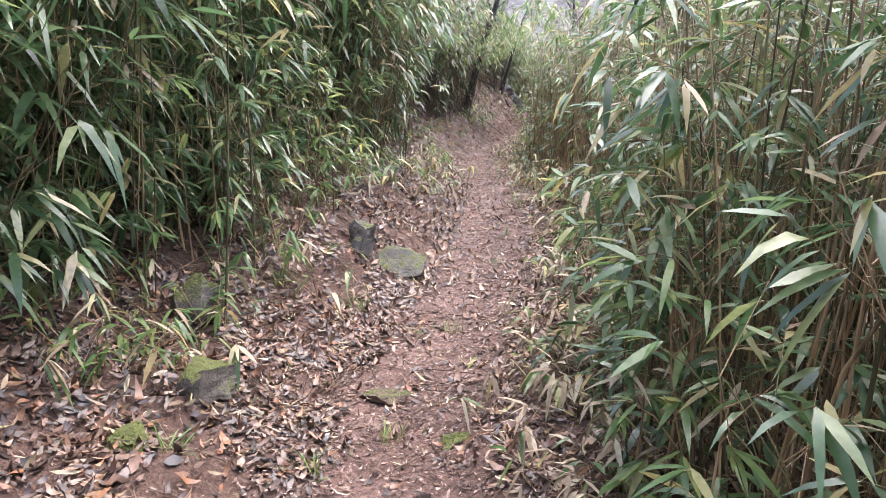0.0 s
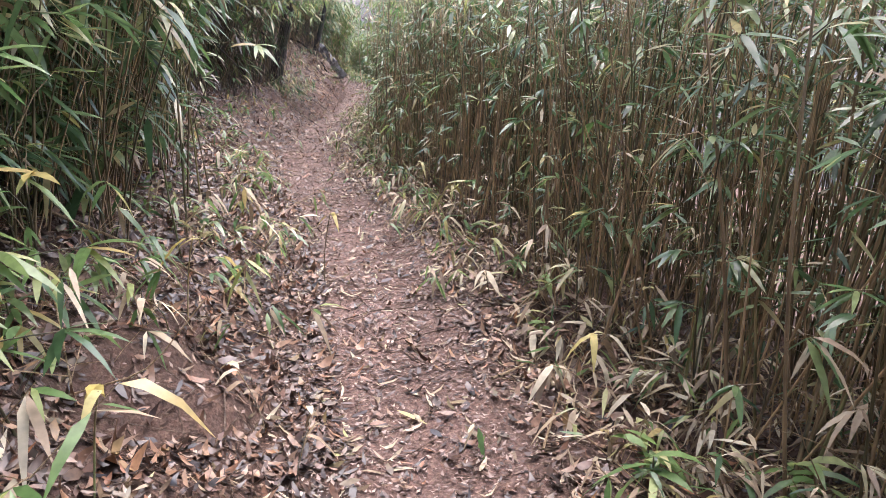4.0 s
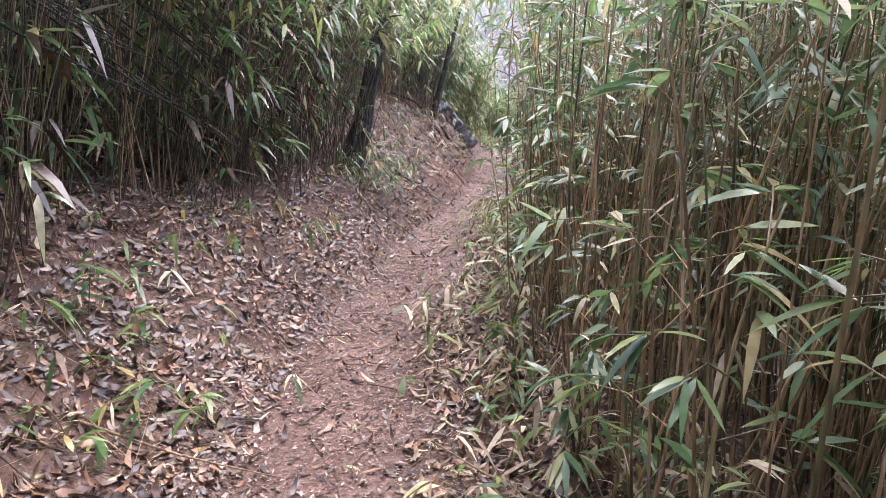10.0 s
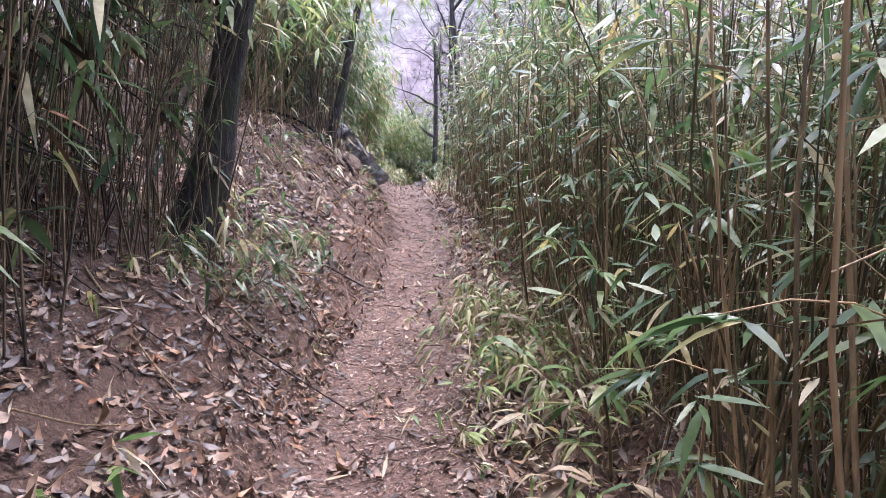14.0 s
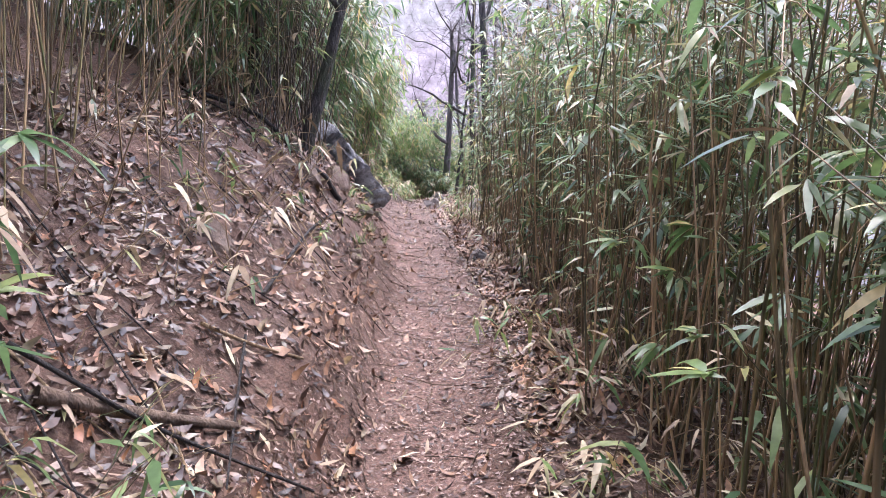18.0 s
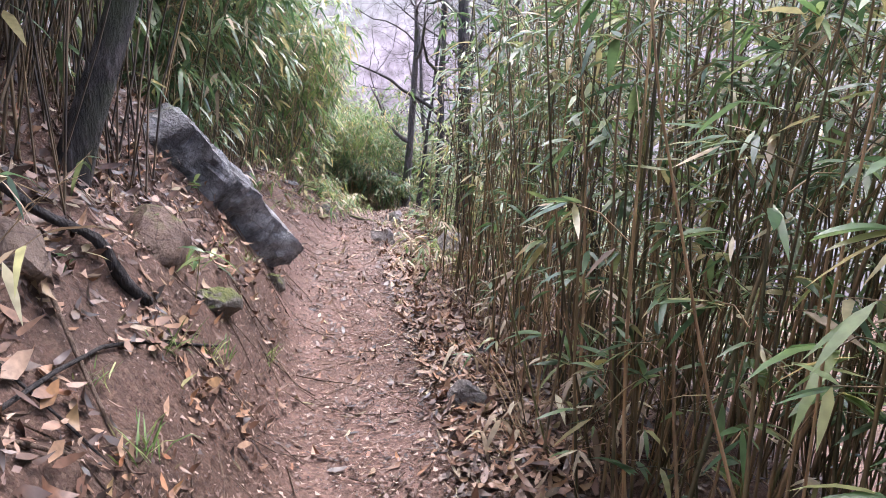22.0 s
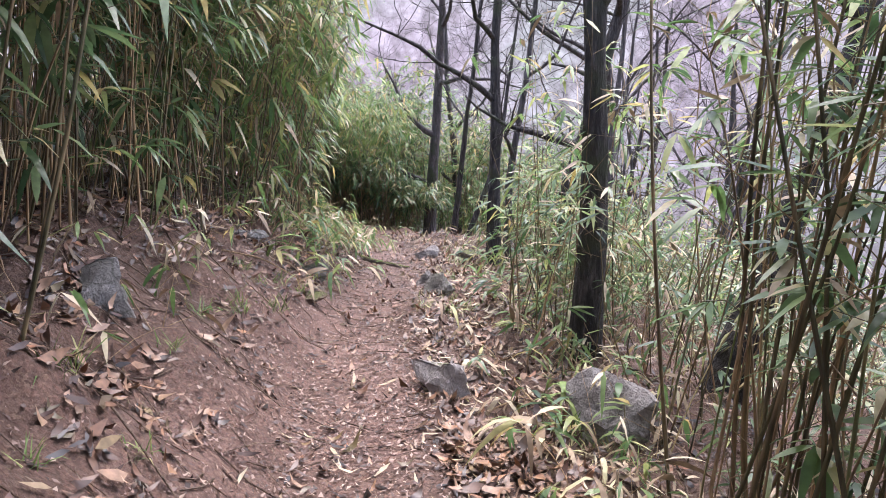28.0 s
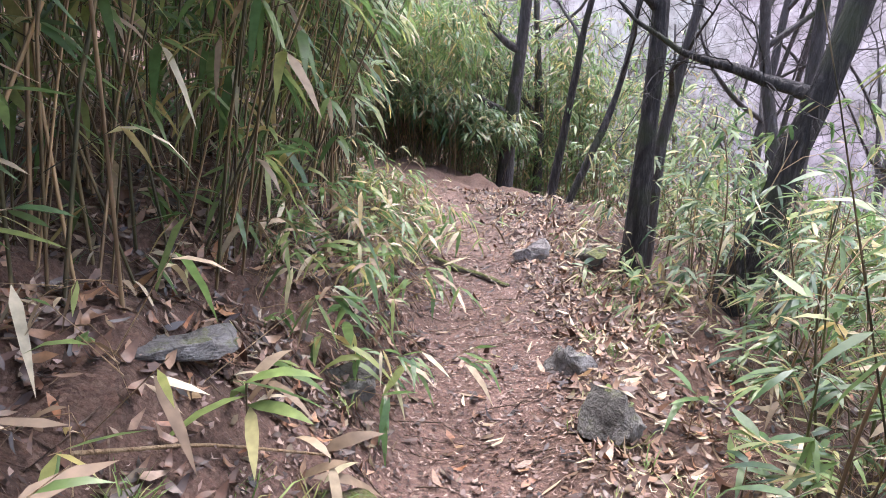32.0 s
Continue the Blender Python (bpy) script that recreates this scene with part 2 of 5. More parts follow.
MOSSY = stone_material("mossy_stone", [(0.3, (0.08, 0.068, 0.055)), (0.5, (0.16, 0.14, 0.115)), (0.7, (0.28, 0.25, 0.21))], 1.02)
STONE = stone_material("grey_stone", [(0.28, (0.09, 0.082, 0.075)), (0.5, (0.19, 0.18, 0.17)), (0.72, (0.32, 0.31, 0.30))], 0.3)
WETSTONE = stone_material("wet_grey_stone", [(0.36, (0.045, 0.042, 0.044)), (0.45, (0.11, 0.108, 0.112)), (0.52, (0.22, 0.22, 0.228)), (0.6, (0.38, 0.385, 0.395))], 0.3, 0.34)
MIXED = stone_material("grey_stone_with_moss", [(0.3, (0.07, 0.062, 0.055)), (0.5, (0.15, 0.14, 0.125)), (0.7, (0.27, 0.26, 0.24))], 0.62)
EARTHY = stone_material("earth_stained_stone", [(0.3, (0.09, 0.06, 0.045)), (0.5, (0.17, 0.115, 0.085)), (0.7, (0.27, 0.2, 0.15))], 0.5)
LEDGE = stone_material("mossy_earth_stone", [(0.3, (0.10, 0.062, 0.045)), (0.5, (0.18, 0.115, 0.085)), (0.7, (0.28, 0.2, 0.15))], 0.72)
PALE = stone_material("pale_stone", [(0.28, (0.16, 0.14, 0.125)), (0.5, (0.29, 0.26, 0.245)), (0.72, (0.43, 0.40, 0.38))], 0.3)


def bark_material(name, stops, moss=0.0):
    m, n, l, b = material(name)
    tex = n.new("ShaderNodeTexCoord")
    mapping = n.new("ShaderNodeMapping")
    mapping.inputs["Scale"].default_value = (1, 1, 0.22)
    l.new(tex.outputs["Object"], mapping.inputs[0])
    a = node(n, "ShaderNodeTexNoise", Scale=26.0, Detail=7.0, Roughness=0.65)
    l.new(mapping.outputs[0], a.inputs["Vector"])
    big = node(n, "ShaderNodeTexNoise", Scale=2.5, Detail=3.0)
    l.new(tex.outputs["Object"], big.inputs["Vector"])
    r = ramp(n, stops)
    l.new(a.outputs[0], r.inputs[0])
    col = r.outputs[0]
    if moss:
        where = ramp(n, [(0.62 - 0.3 * moss, (0, 0, 0)), (0.75 - 0.3 * moss, (1, 1, 1))])
        l.new(big.outputs[0], where.inputs[0])
        col = mixed(n, l, col, (0.05, 0.056, 0.03), where.outputs[0])
    l.new(col, b.inputs["Base Color"])
    b.inputs["Roughness"].default_value = 0.8
    bump = node(n, "ShaderNodeBump", Strength=1.0, Distance=0.06)
    l.new(a.outputs[0], bump.inputs["Height"])
    l.new(bump.outputs[0], b.inputs["Normal"])
    return m


BARK = bark_material("dark_bark", [(0.32, (0.014, 0.012, 0.012)), (0.5, (0.034, 0.028, 0.027)), (0.62, (0.085, 0.072, 0.07)), (0.75, (0.16, 0.14, 0.135))], 0.36)
# grey bark; on the far trees its lighter tone also paints in haze
GREYHAZEBARK = bark_material("grey_haze_bark", [(0.3, (0.045, 0.038, 0.038)), (0.55, (0.09, 0.077, 0.076)), (0.75, (0.17, 0.15, 0.148))], 0.3)
WETWOOD = bark_material("wet_dark_wood", [(0.3, (0.012, 0.010, 0.010)), (0.6, (0.035, 0.028, 0.026)), (0.8, (0.08, 0.065, 0.06))])
STICK = bark_material("dry_stick", [(0.3, (0.09, 0.06, 0.045)), (0.55, (0.2, 0.135, 0.095)), (0.8, (0.34, 0.25, 0.18))])
CANE = bark_material("dead_cane", [(0.3, (0.26, 0.17, 0.09)), (0.55, (0.4, 0.28, 0.16)), (0.8, (0.52, 0.4, 0.25))])


def hill_material():
    """The far hillside, its mist painted as pale colour and glow, with the faint upright strokes of bare trees."""
    m, n, l, b = material("painted_mist_hillside")
    tex = n.new("ShaderNodeTexCoord")
    mapping = n.new("ShaderNodeMapping")
    mapping.inputs["Scale"].default_value = (0.5, 0.5, 0.09)
    l.new(tex.outputs["Object"], mapping.inputs[0])
    a = node(n, "ShaderNodeTexNoise", Scale=1.3, Detail=8.0, Roughness=0.7)
    l.new(mapping.outputs[0], a.inputs["Vector"])
    big = node(n, "ShaderNodeTexNoise", Scale=0.05, Detail=3.0)
    l.new(tex.outputs["Object"], big.inputs["Vector"])
    # pale stops put the mist's haze into the hillside's colour
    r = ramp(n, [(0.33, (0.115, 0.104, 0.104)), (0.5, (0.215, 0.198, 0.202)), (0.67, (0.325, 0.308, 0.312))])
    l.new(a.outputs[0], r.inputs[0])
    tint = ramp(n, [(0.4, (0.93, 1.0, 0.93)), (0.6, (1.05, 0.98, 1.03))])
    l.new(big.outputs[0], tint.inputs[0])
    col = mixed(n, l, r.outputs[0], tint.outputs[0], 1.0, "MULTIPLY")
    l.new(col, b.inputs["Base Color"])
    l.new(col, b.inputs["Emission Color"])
    # weak glow of the surface itself, part of the painted mist
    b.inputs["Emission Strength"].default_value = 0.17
    b.inputs["Roughness"].default_value = 1.0
    b.inputs["Specular IOR Level"].default_value = 0.0
    return m


HILL = hill_material()


# ---- mesh helpers ----
class Soup:
    """Collects polygons in numpy arrays and makes one mesh of them."""

    def __init__(self):
        self.v, self.loops, self.sizes, self.mats, self.count = [], [], [], [], 0

    def add(self, verts, faces, mat=0):
        """verts: (copies, n, 3); faces: lists of indices into one copy."""
        verts = np.asarray(verts, float)
        if verts.ndim == 2:
            verts = verts[None]
        k, n = verts.shape[:2]
        flat = np.concatenate([np.asarray(f) for f in faces])
        sizes = np.array([len(f) for f in faces])
        start = self.count + n * np.arange(k)
        self.v.append(verts.reshape(-1, 3))
        self.loops.append((start[:, None] + flat[None]).ravel())
        self.sizes.append(np.tile(sizes, k))
        self.mats.append(np.full(k * len(faces), mat))
        self.count += n * k
        return self

    def mesh(self, name, materials, smooth=True):
        v, loops, sizes, mats = (np.concatenate(a) for a in (self.v, self.loops, self.sizes, self.mats))
        me = bpy.data.meshes.new(name)
        me.vertices.add(len(v))
        me.vertices.foreach_set("co", v.astype(np.float32).ravel())
        me.loops.add(len(loops))
        me.loops.foreach_set("vertex_index", loops.astype(np.int32))
        me.polygons.add(len(sizes))
        me.polygons.foreach_set("loop_start", np.concatenate([[0], np.cumsum(sizes)[:-1]]).astype(np.int32))
        me.polygons.foreach_set("material_index", mats.astype(np.int32))
        me.polygons.foreach_set("use_smooth", np.full(len(sizes), smooth))
        for m in materials:
            me.materials.append(m)
        me.update(calc_edges=True)
        return me


def part(name, mesh, parent=None, label=""):
    ob = new(name, mesh)
    ob.parent = parent
    return tagged(ob, label)


def unit(a):
    return a / np.maximum(np.linalg.norm(a, axis=-1, keepdims=True), 1e-9)


LEAF_FACES = [(0, 2, 1), (1, 2, 4, 3), (3, 4, 5)]
FINE_FACES = [(0, 2, 1), (1, 2, 4, 3), (3, 4, 6, 5), (5, 6, 7)]


def blades(origin, way, length, width, droop, rng, fine=False, twist=0.5):
    """Lance-shaped leaves: (n, 6 or 8, 3) vertices. way: unit directions; droop: how far the tip sinks, in lengths."""
    n = len(origin)
    side = unit(np.cross(way, (0, 0, 1.0)) + 1e-6)
    side = unit(side + rng.uniform(-twist, twist, (n, 1)) * unit(np.cross(side, way)))
    ks = ((0.0, 0.0), (0.22, 0.9), (0.5, 1.0), (0.78, 0.6), (1.0, 0.0)) if fine else ((0.0, 0.0), (0.28, 1.0), (0.66, 0.78), (1.0, 0.0))
    rows = []
    for k, w in ks:
        c = origin + way * (length * k)[:, None]
        c = c - np.stack([0 * length, 0 * length, droop * length * k * k], -1)
        s = side * (width * w * 0.5)[:, None]
        rows += [c] if w == 0 else [c - s, c + s]
    return np.stack(rows, 1)


def tubes(spines, radii, sides=4):
    """Tubes round (n, k, 3) spines with (n, k) radii: vertices (n, k * sides, 3), and the faces of one."""
    n, k = spines.shape[:2]
    along = unit(np.gradient(spines, axis=1))
    a = unit(np.cross(along, np.array([0.31, 0.95, 0.05])))
    b = np.cross(along, a)
    rings = []
    for s in range(sides):
        t = 6.28318 * s / sides
        rings.append(spines + (a * math.cos(t) + b * math.sin(t)) * radii[..., None])
    v = np.stack(rings, 2).reshape(n, k * sides, 3)
    faces = [(i * sides + s, i * sides + (s + 1) % sides, (i + 1) * sides + (s + 1) % sides, (i + 1) * sides + s) for i in range(k - 1) for s in range(sides)]
    faces.append(tuple(range((k - 1) * sides, k * sides)))
    return v, faces


# ---- the lie of the land: a trail that contours a hillside, bank to its west, falling ground to its east ----
TRAIL = np.array([(-40, 2.5), (-6, 0.75), (0, 0.36), (2.4, 0.06), (3.8, 0.1), (5, 0.36), (6.5, 0.47), (8, 0.46), (9, 0.47), (10.1, 0.47), (11.7, 0.31),
                  (13.7, 0.13), (15.6, 0.15), (17.5, 0.47), (19.7, 0.78), (21.6, 1.22), (23.7, 1.6), (25.9, 1.83), (28.2, 1.98),
                  (30.4, 2.1), (32.3, 2.36), (33.8, 2.74), (35.2, 3.05), (37.8, 3.25), (39.8, 3.2), (42, 2.5), (46, 0.5), (60, -6)])
RISE = np.array([(-40, -0.5), (0, 0.0), (3, 0.05), (7, 0.18), (11, 0.15), (15, 0.12), (18, 0.09), (22, 0.08), (24, 0.12), (26, 0.19), (28, 0.25), (30, 0.28), (32, 0.26), (34, 0.1), (36, -0.1), (38, -0.25), (45, -0.7), (60, -2.0)])
BANK = np.array([(-40, 0.4), (3, 0.45), (8, 0.55), (13, 0.55), (16, 0.64), (19, 0.78), (21, 0.9), (24, 0.98), (26, 1.3), (28, 1.3), (29.5, 0.95), (32, 0.85), (34, 0.85), (38, 0.6), (60, 0.5)])
LIP = np.array([(-40, 0.0), (8, 0.03), (15, 0.05), (18, 0.1), (22, 0.14), (24, 0.2), (26, 0.32), (28, 0.26), (29.5, 0.06), (32, 0.06), (34, 0.16), (36, 0.1), (60, 0.05)])
FOOT = np.array([(-40, 0.5), (5, 0.5), (9, 0.35), (15, 0.3), (20, 0.3), (28, 0.3), (29.5, 0.17), (32, 0.17), (33.5, 0.3), (36, 0.28), (60, 0.4)])


BREAK = np.array([(-40, 2.2), (14, 2.0), (18, 1.4), (23, 1.35), (25.5, 1.0), (28, 0.85), (31, 0.85), (36, 1.0), (60, 2.0)])


def smooth_table(table, y):
    """The table's second column at y, rounded off over about a metre."""
    out = 0.0
    for k, w in ((-0.9, 0.2), (-0.4, 0.2), (0, 0.2), (0.4, 0.2), (0.9, 0.2)):
        out = out + w * np.interp(np.asarray(y, float) + k, table[:, 0], table[:, 1])
    return out


def ripple(x, y, size, seed):
    """Smooth noise of about -1 to 1, with bumps of that size."""
    rng = np.random.RandomState(seed)
    out = 0.0
    for _ in range(7):
        a, p, f = rng.uniform(0, 6.283), rng.uniform(0, 6.283), rng.uniform(0.6, 1.5) * 6.283 / size
        out = out + np.sin((np.cos(a) * x + np.sin(a) * y) * f + p + 0.7 * np.sin((np.sin(a) * x - np.cos(a) * y) * f * 0.6 + p))
    return out / 3.2


def ground_z(x, y):
    x, y = np.asarray(x, float), np.asarray(y, float)
    u = smooth_table(TRAIL, y) - x
    z = smooth_table(RISE, y)
    slope, foot = smooth_table(BANK, y), smooth_table(FOOT, y)
    up = np.maximum(u - foot, 0)
    soft = np.sqrt(up * up + 0.02) - 0.1414
    bend = smooth_table(BREAK, y)
    z = z + slope * np.minimum(soft, bend) + 0.45 * np.clip(soft - bend, 0, 25) + 0.1 * np.maximum(soft - bend - 25, 0)
    step = np.clip((u - foot + 0.12) / 0.5, 0, 1)
    z = z + smooth_table(LIP, y) * step * step * (3 - 2 * step)
    down = np.maximum(-u - 0.55, 0)
    z = z - 0.12 * np.minimum(down, 1.0) - 0.42 * np.clip(down - 1.0, 0, 22) - 0.05 * np.maximum(down - 23, 0)
    off = np.clip((np.abs(u) - 0.25) / 0.8, 0, 1)
    z = z + (0.012 + 0.05 * off) * ripple(x, y, 0.9, 5) + (0.006 + 0.03 * off) * ripple(x, y, 0.3, 8) + 0.12 * off * ripple(x, y, 3.5, 2)
    return z - 0.03 * np.exp(-(u / 0.35) ** 2)


def trail_x(y):
    return smooth_table(TRAIL, y)


# ---- the ground: one sheet out to the horizon ----
def ground():
    xs = np.concatenate([-np.geomspace(300, 4.6, 26), np.arange(-4.4, 8.01, 0.09), np.geomspace(8.3, 300, 26)])
    ys = np.concatenate([-np.geomspace(260, 3.2, 22), np.arange(-3, 42.01, 0.1), np.geomspace(42.5, 420, 26)])
    gx, gy = np.meshgrid(xs, ys)
    gz = ground_z(gx, gy)
    nx, ny = len(xs), len(ys)
    v = np.stack([gx, gy, gz], -1).reshape(-1, 3)
    i = (np.arange(ny - 1)[:, None] * nx + np.arange(nx - 1)[None]).ravel()
    me = bpy.data.meshes.new("ground")
    me.vertices.add(len(v))
    me.vertices.foreach_set("co", v.astype(np.float32).ravel())
    loops = np.stack([i, i + 1, i + nx + 1, i + nx], -1).ravel()
    me.loops.add(len(loops))
    me.loops.foreach_set("vertex_index", loops.astype(np.int32))
    me.polygons.add(len(i))
    me.polygons.foreach_set("loop_start", (np.arange(len(i)) * 4).astype(np.int32))
    me.polygons.foreach_set("use_smooth", np.full(len(i), True))
    me.update(calc_edges=True)
    u = trail_x(v[:, 1]) - v[:, 0]
    u = np.where((u > 0) & (v[:, 1] > 27.5) & (v[:, 1] < 33), u * 0.58, u)
    wear = np.clip(1.25 - (np.abs(u) / (0.42 + 0.1 * ripple(v[:, 0], v[:, 1], 1.4, 3))) ** 2, 0, 1)
    at = me.attributes.new("tread", "FLOAT", "POINT")
    at.data.foreach_set("value", wear.astype(np.float32))
    me.materials.append(SOIL)
    return tagged(new("ground", me), "reddish-brown woodland soil with a trodden footpath along the slope", "ground", kind="structure")


ground()


def backdrop():
    """The hillside across the valley, far beyond the trail, with mist painted into its colour."""
    a = np.radians(np.linspace(-150, 150, 121))
    h = np.linspace(0, 1, 14)
    A, H = np.meshgrid(a, h)
    R = 64 + 60 * H
    Z = -16 + (62 + 9 * np.sin(A * 3 + 1)) * H ** 0.8
    v = np.stack([np.sin(A) * R, 30 + np.cos(A) * R, Z], -1).reshape(-1, 3)
    n = len(a)
    f = [(r * n + c, r * n + c + 1, (r + 1) * n + c + 1, (r + 1) * n + c) for r in range(len(h) - 1) for c in range(n - 1)]
    me = bpy.data.meshes.new("backdrop")
    me.from_pydata(v.tolist(), [], f)
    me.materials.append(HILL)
    tagged(new("backdrop", me), "pale hillside of bare winter trees, its mist painted in with a faint glow", "hillside", kind="structure")


backdrop()


# ---- bamboo ----
def stand(rng, ys, us, density):
    """Scattered feet of culms between ys and us (metres west of the trail's middle), so many to the square metre."""
    n = int((ys[1] - ys[0]) * abs(us[1] - us[0]) * density)
    y = rng.uniform(ys[0], ys[1], n)
    u = rng.uniform(us[0], us[1], n) + 0.12 * ripple(y, 0 * y, 1.3, int(10 * ys[0]) % 97)
    x = trail_x(y) - u
    return np.stack([x, y, ground_z(x, y) - 0.03], -1)


def clear_way(p):
    """Which points stay out of the walkway over the trail."""
    u = p[:, 0] - trail_x(p[:, 1]) - 0.16
    h = p[:, 2] - smooth_table(RISE, p[:, 1])
    return (np.abs(u) > 0.5) | (h < 0.5) | (h > 2.25)


def thicket(name, label, rng, feet, height, lean, radius, leaf_n, leaf_from, leaf_len, mats=(CULM, GREEN, STRAW), low_leaf=0.0, dead=0.06, top=1.0, hang=0.45):
    """A stand of slender bamboo in one mesh: leaning culms, short branchlets, drooping leaves.
    lean: mean tip offset (x, y); leaf_n: leaves a culm; leaf_from: the height share at which they begin."""
    s = Soup()
    n = len(feet)
    h = rng.uniform(*height, n)
    tip = np.stack([rng.normal(lean[0], 0.3, n), rng.normal(lean[1], 0.36, n), h], -1)
    bow = np.stack([rng.normal(lean[0] * 0.3, 0.2, n), rng.normal(lean[1] * 0.3, 0.2, n), 0 * h], -1)
    k = np.linspace(0, 1, 5)

    def at(i, t):
        t = np.asarray(t)[..., None]
        return feet[i] + tip[i] * t - bow[i] * (t - t * t) * 1.3 - np.array([0, 0, 1.0]) * (t ** 4) * 0.12

    spines = np.stack([at(np.arange(n), np.full(n, t)) for t in k], 1)
    rad = rng.uniform(*radius, n)[:, None] * (1.05 - 0.75 * k ** 1.5)[None]
    v, f = tubes(spines, rad, 3)
    s.add(v, f, 0)
    # branchlets
    per = max(1, leaf_n // 4)
    i = np.repeat(np.arange(n), per)
    t = leaf_from + (top - leaf_from) * rng.beta(1.4, 1.0, len(i))
    low = rng.uniform(0, 1, len(i)) < low_leaf
    t = np.where(low, rng.uniform(0.08, leaf_from + 0.1, len(i)), t)
    o = at(i, t)
    az = rng.uniform(0, 6.283, len(i))
    out = np.stack([np.cos(az), np.sin(az), rng.uniform(0.1, 1.2, len(i))], -1)
    ln = rng.uniform(0.06, 0.38, len(i))
    e = o + unit(out) * ln[:, None]
    ok = clear_way(e) & clear_way(o)
    i, o, e, az, out = i[ok], o[ok], e[ok], az[ok], out[ok]
    v, f = tubes(np.stack([o, e], 1), np.tile([[0.0022, 0.001]], (len(o), 1)), 3)
    f = f[:-1]
    s.add(v, f, 0)
    # leaves: fans at the branchlets' ends
    for _ in range(4):
        a2 = az + rng.normal(0, 0.75, len(e))
        d = unit(np.stack([np.cos(a2), np.sin(a2), rng.uniform(-0.75, 0.45, len(e))], -1))
        L = rng.uniform(*leaf_len, len(e))
        back = rng.uniform(0, 0.35, len(e))[:, None]
        base = e * (1 - back) + o * back
        q = blades(base, d, L, L * rng.uniform(0.13, 0.2, len(e)), rng.uniform(0.05, hang * 1.3, len(e)), rng)
        good = clear_way(q.mean(1)) & clear_way(q[:, -1])
        dry = rng.uniform(0, 1, len(e)) < dead
        s.add(q[good & ~dry], LEAF_FACES, 1)
        s.add(q[good & dry], LEAF_FACES, 2)
    ob = new(name, s.mesh(name, mats))
    return tagged(ob, label, "bamboo", kind="stuff")


rng = np.random.RandomState(11)
RIGHT = "dense stand of slender tan bamboo culms with glossy green leaves"
LEFT = "dark leafy bamboo thicket drooping down the bank"
for y0, y1, front in ((-5, 1.5, 1.12), (1.5, 3.6, 1.1), (3.6, 8, 1.08), (8, 11, 0.98), (11, 15.5, 1.0), (15.5, 19.6, 1.06), (19.6, 22, 0.92), (22, 26.4, 0.82), (26.4, 29.4, 0.9)):
    bare = 4 < y0 < 12
    thin = y0 > 25
    thicket("bamboo_thicket", RIGHT, rng, stand(rng, (y0, y1), (-front, -front - 0.8), 50 if thin else 64), (1.9, 3.0), (0.3, 0.0), (0.003, 0.0085), 12 if bare else 30 if y0 > 21 else 22, 0.46, (0.08, 0.17), mats=(TAN if 1 < y0 < 12 else CULM, GREEN, STRAW), low_leaf=0.12, dead=0.1, hang=0.3)
    thicket("bamboo_thicket", RIGHT, rng, stand(rng, (y0, y1), (-front - 0.8, -front - 2.0), 26 if thin else 84), (2.2, 3.2), (0.35, 0.0), (0.0035, 0.0075), 26, 0.42, (0.09, 0.19), mats=(CULM, GREEN, STRAW), low_leaf=0.18, hang=0.35)
    thicket("dead_bamboo", "broken dead bamboo stems and straw at the foot of the stand", rng, stand(rng, (y0, y1), (-front + 0.08, -front - 0.6), 20), (0.3, 0.9), (0.0, 0.0), (0.002, 0.0045), 8, 0.2, (0.07, 0.16), mats=(CANE, GREEN, STRAW), low_leaf=0.3, dead=0.75, hang=0.7)
thicket("bamboo_thicket", "sparse tall bamboo falling away down the slope", rng, stand(rng, (-4, 25), (-2.9, -4.6), 14), (2.0, 3.0), (0.3, 0), (0.004, 0.008), 36, 0.15, (0.14, 0.24), mats=(CULM, LIGHT, STRAW))
thicket("bamboo_thicket", "broad-leaved bamboo leaning into the trail", rng, stand(rng, (0.9, 3.6), (-1.0, -1.45), 30), (1.2, 2.2), (-0.12, 0.0), (0.003, 0.006), 44, 0.2, (0.11, 0.2), mats=(TAN, GREEN, STRAW), low_leaf=0.15, dead=0.08, hang=0.6)
LOW = "low mat of pale bamboo leaves and straw beside the trail"
for ys, us, dens, tall, dry in (((1.2, 8), (-0.62, -1.3), 40, (0.06, 0.26), 0.72), ((8, 17), (-0.6, -0.98), 22, (0.08, 0.28), 0.55), ((20, 24), (-0.6, -0.9), 14, (0.08, 0.25), 0.5), ((29, 34), (-1.1, -1.9), 10, (0.1, 0.35), 0.4), ((34.2, 37.5), (-0.95, -1.6), 16, (0.1, 0.3), 0.6),
                                ((2.5, 8), (1.15, 1.8), 20, (0.12, 0.4), 0.2), ((8, 17), (0.6, 1.5), 7, (0.08, 0.22), 0.35), ((29.5, 33), (0.8, 1.3), 12, (0.08, 0.26), 0.55), ((33.5, 38.5), (0.4, 1.05), 46, (0.12, 0.42), 0.25)):
    thicket("low_bamboo", LOW, rng, stand(rng, ys, us, dens), tall, (0.05, -0.05), (0.0012, 0.0022), 12, 0.25, (0.08, 0.17), mats=(CANE, LIGHT, STRAW), dead=dry, hang=0.8)
thicket("low_bamboo", "bushy yellow-green bamboo leaves at the trail's edge", rng, stand(rng, (18.3, 20.7), (-0.58, -0.95), 70), (0.12, 0.36), (-0.05, -0.05), (0.0012, 0.0022), 28, 0.2, (0.05, 0.12), mats=(CANE, GRASS, STRAW), dead=0.38, hang=0.8)
